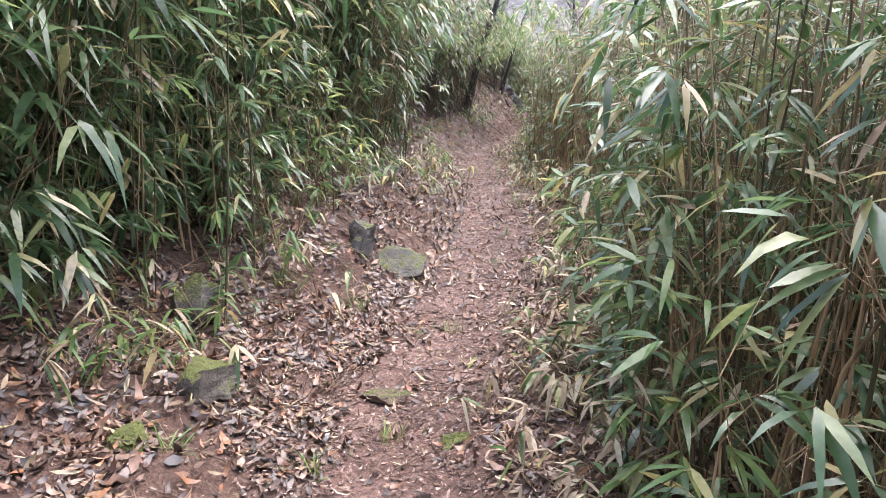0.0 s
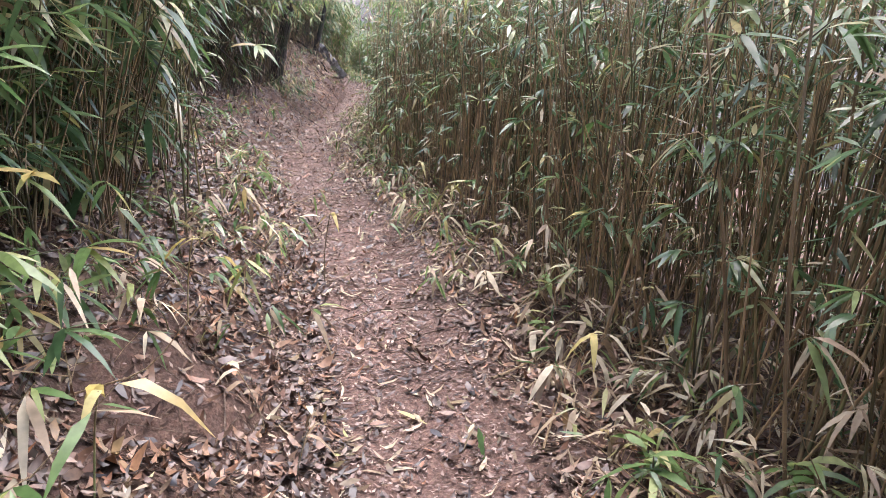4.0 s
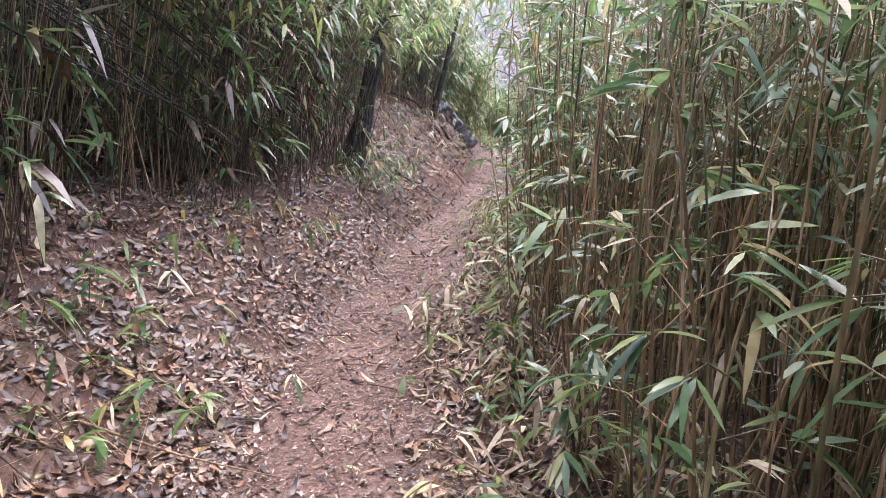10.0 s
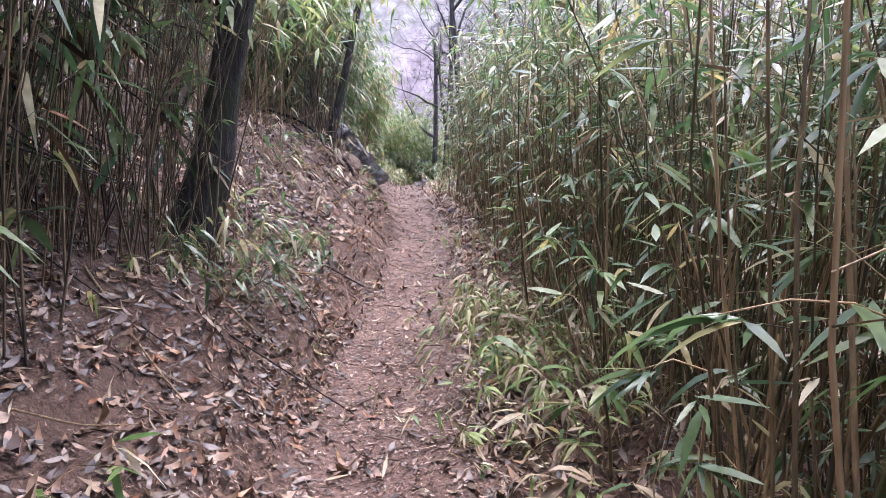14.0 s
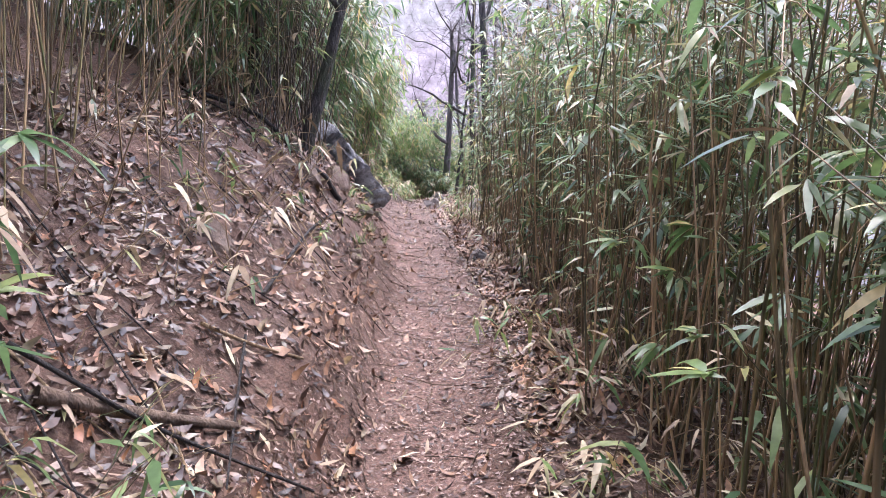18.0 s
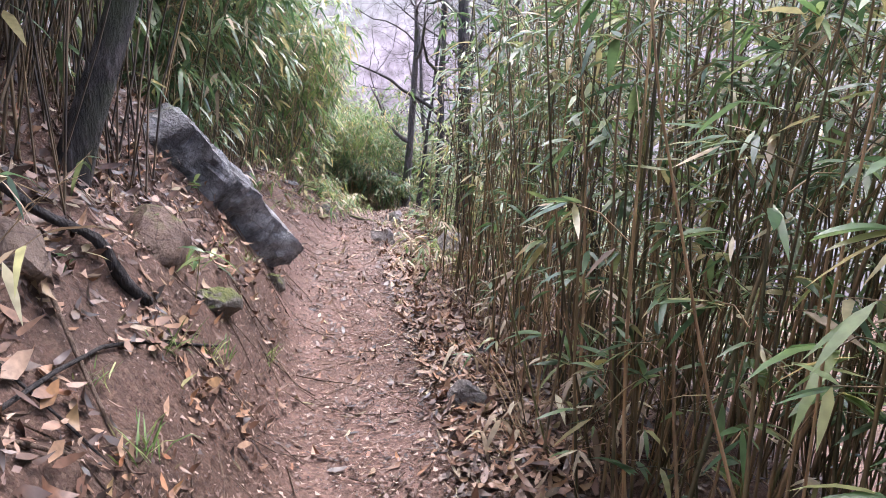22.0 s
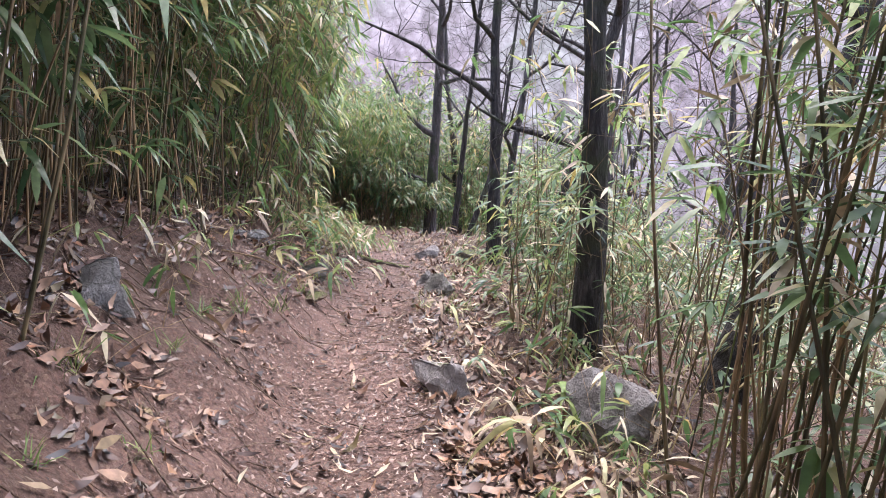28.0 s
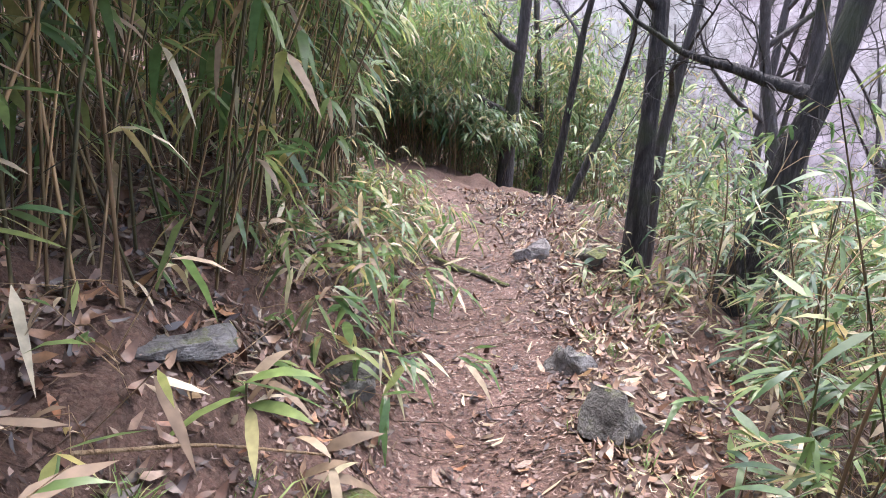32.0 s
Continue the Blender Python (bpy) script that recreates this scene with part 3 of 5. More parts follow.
# west side
for y0, y1, front in ((-5, 2.5, 2.3), (2.5, 7.5, 1.75), (7.5, 12, 1.45), (12, 16, 1.5), (16, 20.2, 1.22)):
    leafy = y1 < 8
    bare = y0 > 10
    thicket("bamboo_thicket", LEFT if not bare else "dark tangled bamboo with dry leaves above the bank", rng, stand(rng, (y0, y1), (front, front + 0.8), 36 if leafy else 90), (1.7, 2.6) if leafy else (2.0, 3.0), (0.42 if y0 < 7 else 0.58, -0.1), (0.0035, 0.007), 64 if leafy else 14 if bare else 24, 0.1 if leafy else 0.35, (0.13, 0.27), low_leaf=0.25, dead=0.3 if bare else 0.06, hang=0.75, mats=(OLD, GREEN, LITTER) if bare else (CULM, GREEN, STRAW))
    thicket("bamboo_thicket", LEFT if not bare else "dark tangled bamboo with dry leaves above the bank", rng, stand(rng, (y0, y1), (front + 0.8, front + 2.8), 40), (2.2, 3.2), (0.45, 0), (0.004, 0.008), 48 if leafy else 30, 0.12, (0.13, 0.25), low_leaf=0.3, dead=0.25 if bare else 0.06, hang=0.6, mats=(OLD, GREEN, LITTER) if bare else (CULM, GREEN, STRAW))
thicket("bamboo_thicket", "tall bamboo arching over the trail", rng, stand(rng, (7, 20), (1.5, 2.4), 3), (3.2, 4.0), (0.9, 0), (0.004, 0.008), 56, 0.5, (0.14, 0.26), mats=(CULM, LIGHT, STRAW), hang=0.8)
thicket("dead_bamboo", "broken dead bamboo stems and straw on the bank", rng, stand(rng, (19.5, 25.5), (0.9, 1.7), 12), (0.2, 0.7), (0.15, -0.1), (0.002, 0.0045), 8, 0.2, (0.07, 0.16), mats=(CANE, GREEN, STRAW), low_leaf=0.3, dead=0.7, hang=0.7)
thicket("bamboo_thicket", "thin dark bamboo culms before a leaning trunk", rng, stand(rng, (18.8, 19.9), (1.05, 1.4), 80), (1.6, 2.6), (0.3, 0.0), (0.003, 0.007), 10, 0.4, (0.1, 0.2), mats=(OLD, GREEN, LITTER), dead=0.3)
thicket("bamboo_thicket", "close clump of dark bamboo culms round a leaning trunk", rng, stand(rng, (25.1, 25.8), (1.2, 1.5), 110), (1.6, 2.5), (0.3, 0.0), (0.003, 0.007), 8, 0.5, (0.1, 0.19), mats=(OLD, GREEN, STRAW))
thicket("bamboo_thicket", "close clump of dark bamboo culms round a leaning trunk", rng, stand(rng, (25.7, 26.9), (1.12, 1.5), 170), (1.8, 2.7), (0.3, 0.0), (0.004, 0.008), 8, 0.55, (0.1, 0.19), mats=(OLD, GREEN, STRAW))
thicket("bamboo_thicket", "light bamboo tops arching over the trail", rng, stand(rng, (16, 27), (1.5, 2.4), 7), (1.5, 2.2), (1.45, -0.1), (0.003, 0.006), 48, 0.5, (0.1, 0.19), mats=(CULM, LIGHT, STRAW), hang=0.8)
thicket("bamboo_thicket", "light bamboo tops arching over the trail", rng, stand(rng, (7, 25), (-1.4, -2.1), 4), (2.9, 3.4), (-0.75, -0.1), (0.003, 0.006), 44, 0.6, (0.1, 0.19), mats=(CULM, LIGHT, STRAW), hang=0.8)
thicket("low_bamboo", "leafy green bamboo clump low on the bank", rng, stand(rng, (19.0, 20.4), (0.8, 1.2), 60), (0.15, 0.45), (0.1, -0.1), (0.0015, 0.0025), 18, 0.3, (0.07, 0.15), mats=(CULM, GREEN, STRAW), dead=0.1, hang=0.9)
thicket("bamboo_thicket", "thin dark bamboo culms on the upper bank", rng, stand(rng, (20.9, 24.5), (1.5, 4.2), 30), (2.0, 3.0), (0.25, 0), (0.0035, 0.007), 20, 0.4, (0.12, 0.22))
thicket("bamboo_thicket", "thin dark bamboo culms on the upper bank", rng, stand(rng, (24.8, 28.0), (1.35, 4.0), 34), (2.0, 3.0), (0.35, 0), (0.004, 0.008), 44, 0.3, (0.11, 0.22), low_leaf=0.25, hang=0.8)
thicket("bamboo_thicket", "drooping leafy bamboo above a slab of stone", rng, stand(rng, (27.8, 29.4), (1.0, 1.9), 52), (1.6, 2.5), (0.4, -0.1), (0.004, 0.008), 52, 0.22, (0.12, 0.23), low_leaf=0.25, hang=0.8, dead=0.1)
thicket("bamboo_thicket", "leafy green bamboo leaning over the trail's edge", rng, stand(rng, (29.4, 33.0), (1.05, 1.8), 56), (1.9, 2.8), (0.45, -0.05), (0.004, 0.0085), 54, 0.34, (0.12, 0.24), mats=(CULM, GREEN, STRAW), low_leaf=0.1, hang=0.75, dead=0.1)
thicket("bamboo_thicket", "leafy green bamboo leaning over the trail's edge", rng, stand(rng, (33.0, 38.0), (0.98, 1.9), 46), (2.0, 2.9), (0.5, 0.0), (0.004, 0.008), 52, 0.26, (0.12, 0.22), mats=(CULM, LIGHT, STRAW), low_leaf=0.12, hang=0.8, dead=0.12)
thicket("bamboo_thicket", "leafy green bamboo leaning over the trail's edge", rng, stand(rng, (28.5, 38.0), (1.9, 4.2), 24), (2.4, 3.3), (0.4, 0), (0.004, 0.008), 32, 0.35, (0.13, 0.24), mats=(CULM, LIGHT, STRAW))
# paler leaves on these two far stands put the mist's haze into their colour
thicket("bamboo_thicket", "bamboo closing over the trail where it bends away", rng, stand(rng, (42.0, 43.4), (-1.9, 3.0), 20), (2.2, 3.0), (0.05, -1.0), (0.003, 0.0065), 100, 0.5, (0.13, 0.22), hang=0.8, mats=(CULM, LIGHT, STRAW))
thicket("bamboo_thicket", "bamboo closing over the trail where it bends away", rng, stand(rng, (43.4, 46.0), (-3.0, 3.6), 30), (2.3, 3.3), (0.0, -0.4), (0.003, 0.0065), 70, 0.35, (0.13, 0.22), low_leaf=0.3, mats=(CULM, LIGHT, STRAW))
thicket("bamboo_thicket", "dark close-grown bamboo where the trail turns out of sight", rng, stand(rng, (42.6, 44.6), (-2.6, 1.6), 80), (1.0, 1.5), (0.0, -0.2), (0.004, 0.008), 70, 0.6, (0.14, 0.24), hang=0.5)
# the grove behind takes the paler leaves too, as painted haze
thicket("bamboo_thicket", "far bamboo grove beyond the bend", rng, stand(rng, (43.6, 49.0), (-8.5, 1.5), 16), (3.3, 4.6), (0, 0), (0.005, 0.01), 64, 0.1, (0.16, 0.28), mats=(CULM, LIGHT, STRAW))
thicket("bamboo_thicket", "low sparse bamboo among the trees below the trail", rng, stand(rng, (32.8, 40), (-1.9, -5.5), 6), (1.0, 1.9), (0.0, 0), (0.003, 0.005), 36, 0.2, (0.1, 0.2), mats=(CULM, LIGHT, STRAW))


thicket("bamboo_thicket", "small clump of bamboo beside a dark tree", rng, stand(rng, (31.4, 32.6), (-2.0, -1.15), 26), (1.5, 2.4), (0.1, 0), (0.0035, 0.006), 28, 0.3, (0.1, 0.2), mats=(CULM, LIGHT, STRAW), low_leaf=0.2, dead=0.15)


thicket("bamboo_thicket", "close clump of tall bamboo leaning out over the slope", rng, stand(rng, (29.3, 30.9), (-2.6, -1.5), 16), (1.9, 2.9), (0.45, 0.1), (0.0035, 0.007), 16, 0.4, (0.12, 0.22), mats=(CULM, LIGHT, STRAW), dead=0.12)
thicket("bamboo_thicket", "low leafy undergrowth on the slope below the trail", rng, stand(rng, (28.5, 36), (-1.6, -5.5), 14), (0.6, 1.5), (0.0, 0), (0.003, 0.005), 32, 0.12, (0.07, 0.14), mats=(CULM, GREEN, STRAW), dead=0.15)


# ---- single bamboo plants along the edges ----
def fan(rng, o, az, count, length, ratio=(0.11, 0.15), drop=(0.1, 0.7), pitch=(-0.6, 0.4), fan_out=0.7):
    """Leaves round a point, spread about the azimuth az."""
    a = az + rng.normal(0, fan_out, count)
    d = unit(np.stack([np.cos(a), np.sin(a), rng.uniform(*pitch, count)], -1))
    L = rng.uniform(*length, count)
    back = rng.uniform(0, 0.05, count)[:, None] * np.array([np.cos(az), np.sin(az), 0.2])
    return blades(np.array(o)[None] - back, d, L, L * rng.uniform(*ratio, count), rng.uniform(*drop, count), rng, fine=True)


def bamboo_plant(seed, height, sprays, start, leaf_mat, lean):
    rng = np.random.RandomState(seed)
    root = new("bamboo")
    n = 34
    k = np.linspace(0, 1, n)
    spine = np.stack([lean * k ** 1.6, 0.06 * np.sin(k * 3 + seed), height * (k - 0.05 * k ** 4)], -1)
    r = rng.uniform(0.005, 0.008) * (1.05 - 0.7 * k) * (1 + 0.22 * (np.arange(n) % 4 == 0))
    v, f = tubes(spine[None], r[None], 6)
    s = Soup()
    s.add(v, f, 0)
    part("culm", s.mesh("culm", [CULM]), root)
    for i in range(sprays):
        t = start + (1 - start) * (i + rng.uniform(0, 0.8)) / sprays
        j = min(n - 1, int(t * (n - 1)))
        o, az = spine[j], rng.uniform(0, 6.283)
        L = rng.uniform(0.08, 0.24)
        e = o + np.array([math.cos(az), math.sin(az), rng.uniform(0.2, 1.0)]) * L
        mid = (o + e) / 2 + [0, 0, 0.03]
        s = Soup()
        v, f = tubes(np.stack([o, mid, e])[None], np.array([[0.0028, 0.0022, 0.0014]]), 4)
        s.add(v, f, 0)
        count = rng.randint(4, 8)
        s.add(fan(rng, e, az, count, (0.09, 0.18), (0.13, 0.2), (0.05, 0.5)), FINE_FACES, 1)
        part("leaf_spray", s.mesh("leaf_spray", [CULM, leaf_mat]), root)
    return tagged(root, "slender bamboo with a jointed tan culm and glossy leaf sprays", "bamboo", "bamboo along the trail")


def spread(sources, spots, rng, scale=(0.85, 1.15), tip=0.05):
    """Stands copies of the sources on the spots (x, y), each turned and sized by chance."""
    for i, (x, y) in enumerate(spots):
        src = sources[i % len(sources)]
        m = pose(float(x), float(y), float(ground_z(x, y)) - 0.02, float(rng.normal(0, tip * 57)), float(rng.normal(0, tip * 57)), float(rng.uniform(0, 360)))
        k = float(rng.uniform(*scale))
        copy_thing(src, m @ Matrix.Diagonal((k, k, k, 1)))
    for src in sources:
        for o in list(src.children_recursive) + [src]:
            bpy.data.objects.remove(o)


def spots(rng, n, ys, us):
    y = rng.uniform(*ys, n)
    return np.stack([trail_x(y) - rng.uniform(*us, n), y], -1)


rng = np.random.RandomState(31)
plants = [bamboo_plant(40 + i, rng.uniform(1.7, 2.8), 7, rng.uniform(0.15, 0.45), GREEN if i % 3 else LIGHT, rng.uniform(0.0, 0.3)) for i in range(12)]
where = [spots(rng, 14, (2.0, 3.6), (-1.4, -1.12)), spots(rng, 20, (3.6, 8), (-1.35, -1.1)), spots(rng, 10, (8, 11), (-1.3, -1.08)), spots(rng, 14, (11, 15.5), (-1.35, -1.12)), spots(rng, 20, (15.5, 19.6), (-1.35, -1.1)), spots(rng, 14, (19.6, 22), (-1.3, -1.05)),
         spots(rng, 26, (22, 26.5), (-1.2, -0.96)), spots(rng, 14, (26.5, 30), (-1.4, -1.1)), spots(rng, 34, (3.5, 8), (1.5, 2.1)), spots(rng, 18, (8, 13), (1.35, 1.8)),
         spots(rng, 16, (14, 20), (1.3, 1.7)), spots(rng, 24, (34, 38), (0.95, 1.5)), spots(rng, 9, (31.6, 32.8), (0.95, 1.25)), spots(rng, 6, (8.2, 10.5), (1.0, 1.3)), spots(rng, 5, (3.6, 5), (1.2, 1.5))]
spread(plants, np.concatenate(where), rng)
tall = [bamboo_plant(60 + i, rng.uniform(2.0, 2.7), 7, 0.55, GREEN if i % 2 else LIGHT, rng.uniform(0.2, 0.5)) for i in range(4)]
spread(tall, spots(rng, 26, (29, 34), (1.2, 1.7)), rng)
low = [bamboo_plant(70 + i, rng.uniform(0.7, 1.3), 7, 0.1, GREEN if i % 2 else LIGHT, rng.uniform(0.05, 0.3)) for i in range(6)]
where = [spots(rng, 16, (1.6, 4), (-1.25, -0.85)), spots(rng, 12, (34.5, 37), (-2.6, -1.25)), spots(rng, 14, (33, 34.6), (-2.0, -1.3)), spots(rng, 12, (11, 20), (-1.05, -0.88)), spots(rng, 5, (30.2, 33), (-1.7, -1.1)), spots(rng, 26, (4, 9), (1.3, 1.8)), spots(rng, 8, (4.6, 6.8), (1.15, 1.4))]
spread(low, np.concatenate(where), rng)


def seedling(seed, leaves, size, mat, label, name="bamboo_seedling", arch=0.0):
    """A low sprig: a short stem and a few leaves, each leaf a piece of its own."""
    rng = np.random.RandomState(seed)
    root = new(name)
    h = size * rng.uniform(0.5, 0.9)
    k = np.linspace(0, 1, 8)
    spine = np.stack([arch * k ** 2, 0 * k, h * (k - 0.35 * arch * k ** 3)], -1)
    v, f = tubes(spine[None], np.full((1, 8), 0.0022), 4)
    s = Soup()
    s.add(v, f, 0)
    part("stem", s.mesh("stem", [CULM]), root)
    for i in range(leaves):
        o = spine[-1 - (i % 3)]
        az = i * 2.4 + rng.uniform(-0.4, 0.4)
        s = Soup()
        hang = (0.9, 1.6) if arch else (0.3, 0.9)
        s.add(fan(rng, o, az, 1, (size * 0.45, size * 0.75), (0.13, 0.19), hang, (0.0, 0.8)), FINE_FACES, 0)
        part("leaf", s.mesh("leaf", [mat]), root)
    return tagged(root, label, "seedling" if not arch else "dry sprig", "sprigs beside the trail")


green = [seedling(90 + i, 5 + i % 3, 0.28, (GREEN, LIGHT)[i % 2], "low green bamboo seedling in the leaf litter") for i in range(6)]
where = [spots(rng, 34, (2, 7.5), (1.1, 1.9)), spots(rng, 14, (9, 17), (0.5, 1.3)), spots(rng, 18, (17, 28), (0.5, 1.4)), spots(rng, 36, (33, 38), (0.42, 1.2)), spots(rng, 24, (8, 16), (0.5, 1.4)), spots(rng, 24, (29, 36), (-1.5, -0.7)), spots(rng, 24, (2, 7.5), (-1.3, -0.62)), spots(rng, 16, (7.5, 15), (-0.95, -0.6))]
spread(green, np.concatenate(where), rng, (0.6, 1.2), 0.12)
pale = [seedling(110 + i, 6, 0.3, (LIGHT, STRAW, GRASS)[i % 3], "yellowing bamboo seedling at the trail's edge") for i in range(6)]
where = [spots(rng, 26, (16.8, 21.5), (-0.85, -0.55)), spots(rng, 26, (2.5, 9), (-1.3, -0.62)), spots(rng, 24, (32.5, 38), (0.36, 1.0)), spots(rng, 16, (29, 33), (-1.5, -0.8))]
spread(pale, np.concatenate(where), rng, (0.6, 1.3), 0.12)
dry = [seedling(130 + i, 4, 0.27, STRAW, "arching dry bamboo sprig with pale hanging leaves", "dry_sprig", 0.25) for i in range(5)]
where = [spots(rng, 36, (3, 13), (-1.1, -0.6)), spots(rng, 14, (4, 10), (0.5, 1.3)), spots(rng, 10, (13, 28), (-0.9, -0.6)), spots(rng, 16, (29, 33), (-1.5, -0.8)), spots(rng, 12, (29, 37), (0.5, 1.2))]
spread(dry, np.concatenate(where), rng, (0.7, 1.25), 0.15)


def leaf_spray(seed, tip, away, leaves, mat, label):
    """A shoot that arches out of the thicket and ends in a fan of long leaves. away: metres from the tip back to its foot, along x."""
    rng = np.random.RandomState(seed)
    root = new("bamboo_spray")
    fx, fy = tip[0] + away, tip[1] + rng.uniform(-0.2, 0.25)
    fz = float(ground_z(fx, fy)) - 0.02
    root.location = (fx, fy, fz)
    end = np.array([tip[0] - fx, tip[1] - fy, tip[2] - fz])
    k = np.linspace(0, 1, 12)
    spine = np.stack([end[0] * k ** 2.2, end[1] * k ** 1.8, end[2] * np.sin(k * 1.75) / np.sin(1.75)], -1)
    s = Soup()
    v, f = tubes(spine[None], np.linspace(0.0045, 0.0016, 12)[None], 5)
    s.add(v, f, 0)
    part("culm", s.mesh("culm", [CULM]), root)
    az = math.atan2(end[1], end[0])
    for i in range(leaves):
        j = 11 if i < leaves - 3 else 11 - 2 * (leaves - i)
        s = Soup()
        s.add(fan(rng, spine[j], az + (i - leaves / 2) * 0.5, 1, (0.13, 0.22), (0.12, 0.17), (0.15, 0.8), (-0.1, 0.45), 0.2), FINE_FACES, 0)
        part("leaf", s.mesh("leaf", [YELLOW if i == 2 and seed % 3 == 0 else mat]), root)
    tagged(root, label, "bamboo spray", "arching leaf sprays")


ARCH = "arching bamboo shoot with a fan of long green leaves"
for i, (x, y, z, away) in enumerate(((1.04, 2.9, 1.11, 0.3), (1.26, 1.9, 0.98, 0.3), (1.5, 8.6, 0.87, 0.3), (1.46, 8.15, 0.45, 0.25), (1.26, 9.93, 0.63, 0.2), (1.02, 16.42, 1.15, 0.6), (1.73, 20.4, 0.9, 0.3), (2.29, 22.8, 0.78, 0.3), (2.8, 26.9, 1.0, 0.3),
                                     (1.23, 15.0, 1.18, 0.3), (1.42, 11.6, 1.25, 0.3), (0.25, 20.3, 1.5, -0.4), (1.3, 32.4, 1.28, -0.35), (1.36, 32.75, 1.7, -0.4), (-0.15, 8.8, 1.63, -0.9), (1.44, 7.98, 0.8, 0.2))):
    leaf_spray(300 + i, (x, y, z), away, 8, GREEN if i % 2 else LIGHT, ARCH)
rng = np.random.RandomState(47)
for n, ys, us, zs in ((9, (1.6, 4.0), (-1.05, -0.78), (0.35, 1.3)), (10, (14.2, 18.4), (-0.98, -0.8), (0.4, 1.4)), (9, (4.6, 7.2), (1.0, 1.35), (0.7, 1.5)), (8, (29.6, 31.6), (0.9, 1.15), (1.4, 2.1)), (8, (20.5, 26.5), (-0.95, -0.78), (0.4, 1.3))):
    for i in range(n):
        y, u = rng.uniform(*ys), rng.uniform(*us)
        leaf_spray(int(rng.randint(1000, 9000)), (float(trail_x(y)) - u, y, rng.uniform(*zs)), 0.3 if u < 0 else -0.35, int(rng.randint(6, 10)), GREEN if i % 2 else LIGHT, ARCH)


# ---- leaf litter ----
def litter():
    rng = np.random.RandomState(4)
    for name, label, mat, size, ratio, strips in (
        ("leaf_litter", "fallen brown broad leaves scattered over the bank", LITTER, (0.025, 0.095), (0.17, 0.45), ((105000, 0.32, 2.2), (44000, -2.4, -0.36), (15000, 2.2, 4.0), (7000, -0.4, 0.36))),
        ("bamboo_leaf_litter", "dry straw-coloured bamboo leaves on the ground", STRAW, (0.05, 0.13), (0.13, 0.24), ((5000, 0.3, 2.4), (9000, -1.5, -0.4), (1100, -0.4, 0.36))),
        ("curled_leaf_litter", "curled orange-brown leaves lying loose on the bank", RUST, (0.04, 0.1), (0.3, 0.5), ((17000, 0.35, 2.2), (9000, -1.3, -0.42), (1200, -0.4, 0.36))),
        ("heaped_leaf_litter", "heaped orange-brown broad leaves along the trail's outer edge", RUST, (0.04, 0.12), (0.22, 0.5), ((4600, -0.95, -0.42), (1300, 0.5, 1.2))),
        ("leaf_crumbs", "small brown leaf crumbs trodden into the trail", CRUMB, (0.008, 0.034), (0.3, 0.8), ((110000, -0.65, 0.6), (22000, 0.5, 1.8))),
    ):
        count = sum(c for c, _, _ in strips)
        y = rng.uniform(-2, 40, count)
        if name == "heaped_leaf_litter":
            y = 22 + (y + 2) * 0.2
        u = np.concatenate([rng.uniform(lo, hi, c) for c, lo, hi in strips])
        x = trail_x(y) - u
        far_on = np.interp(y, (10, 15), (0.0, 1.0))
        thin = {"leaf_litter": 0.3, "bamboo_leaf_litter": 0.35, "curled_leaf_litter": 0.2, "heaped_leaf_litter": 0.0, "leaf_crumbs": 0.0}[name] * far_on * np.where(u < -0.4, 0.4, np.where(u < 0.36, 1.5, 1.0)) + (0.0 if name in ("leaf_crumbs", "heaped_leaf_litter") else 0.5) * ((y > 22.3) & (y < 32.8) & (u > 0.3) & (u < 1.0))
        keep = rng.uniform(0, 1, len(x)) > thin
        x, y, u = x[keep], y[keep], u[keep]
        bare = (ripple(x, y, 1.1, 21) > 0.5 - 0.25 * np.interp(y, (10, 15), (0.0, 1.0))) & (rng.uniform(0, 1, len(x)) < (0.3 if name == "leaf_crumbs" else np.interp(y, (7, 8.5, 21, 23), (0.75, 0.35, 0.35, 0.75)))) & (u > 0)
        x, y = x[~bare], y[~bare]
        n = len(x)
        L = rng.uniform(*size, n)
        W = L * rng.uniform(*ratio, n)
        a = rng.uniform(0, 6.283, n)
        d = np.stack([np.cos(a), np.sin(a), 0 * a], -1)
        e = np.stack([-np.sin(a), np.cos(a), 0 * a], -1)
        c = np.stack([x, y, 0 * x], -1)
        tilt, curl = rng.normal(0, 0.3, n), rng.uniform(-0.25, 0.35, n)
        lay = (0.045 if name == "heaped_leaf_litter" else 0.022) * rng.uniform(0, 1, n) ** 2
        if name == "heaped_leaf_litter":
            curl, tilt = rng.uniform(-0.15, 0.3, n), rng.normal(0, 0.4, n)
        if name == "curled_leaf_litter":
            curl, tilt = rng.uniform(0.0, 0.55, n), rng.normal(0, 0.45, n)
        g = 0.03
        up = unit(np.stack([ground_z(x - g, y) - ground_z(x + g, y), ground_z(x, y - g) - ground_z(x, y + g), np.full(n, 2 * g)], -1))
        d = unit(d - up * (d * up).sum(-1, keepdims=True))
        e = np.cross(up, d)
        c[:, 2] = ground_z(x, y)
        rows = []
        plain = name == "leaf_crumbs"
        bent = rng.normal(0, 0.05, n) * L
        for k, w in ((-0.5, 0), (0.0, 0.95), (0.5, 0)) if plain else ((-0.5, 0), (-0.22, 0.9), (0.16, 0.95), (0.5, 0)):
            for sgn in (0,) if w == 0 else (-1, 1):
                w = w * rng.uniform(0.55, 1.15, n) if sgn else w
                h = 0.007 + np.maximum(L * (curl * (4 * k * k) + tilt * k) + W * tilt * sgn * w * 0.4, -0.003) + lay
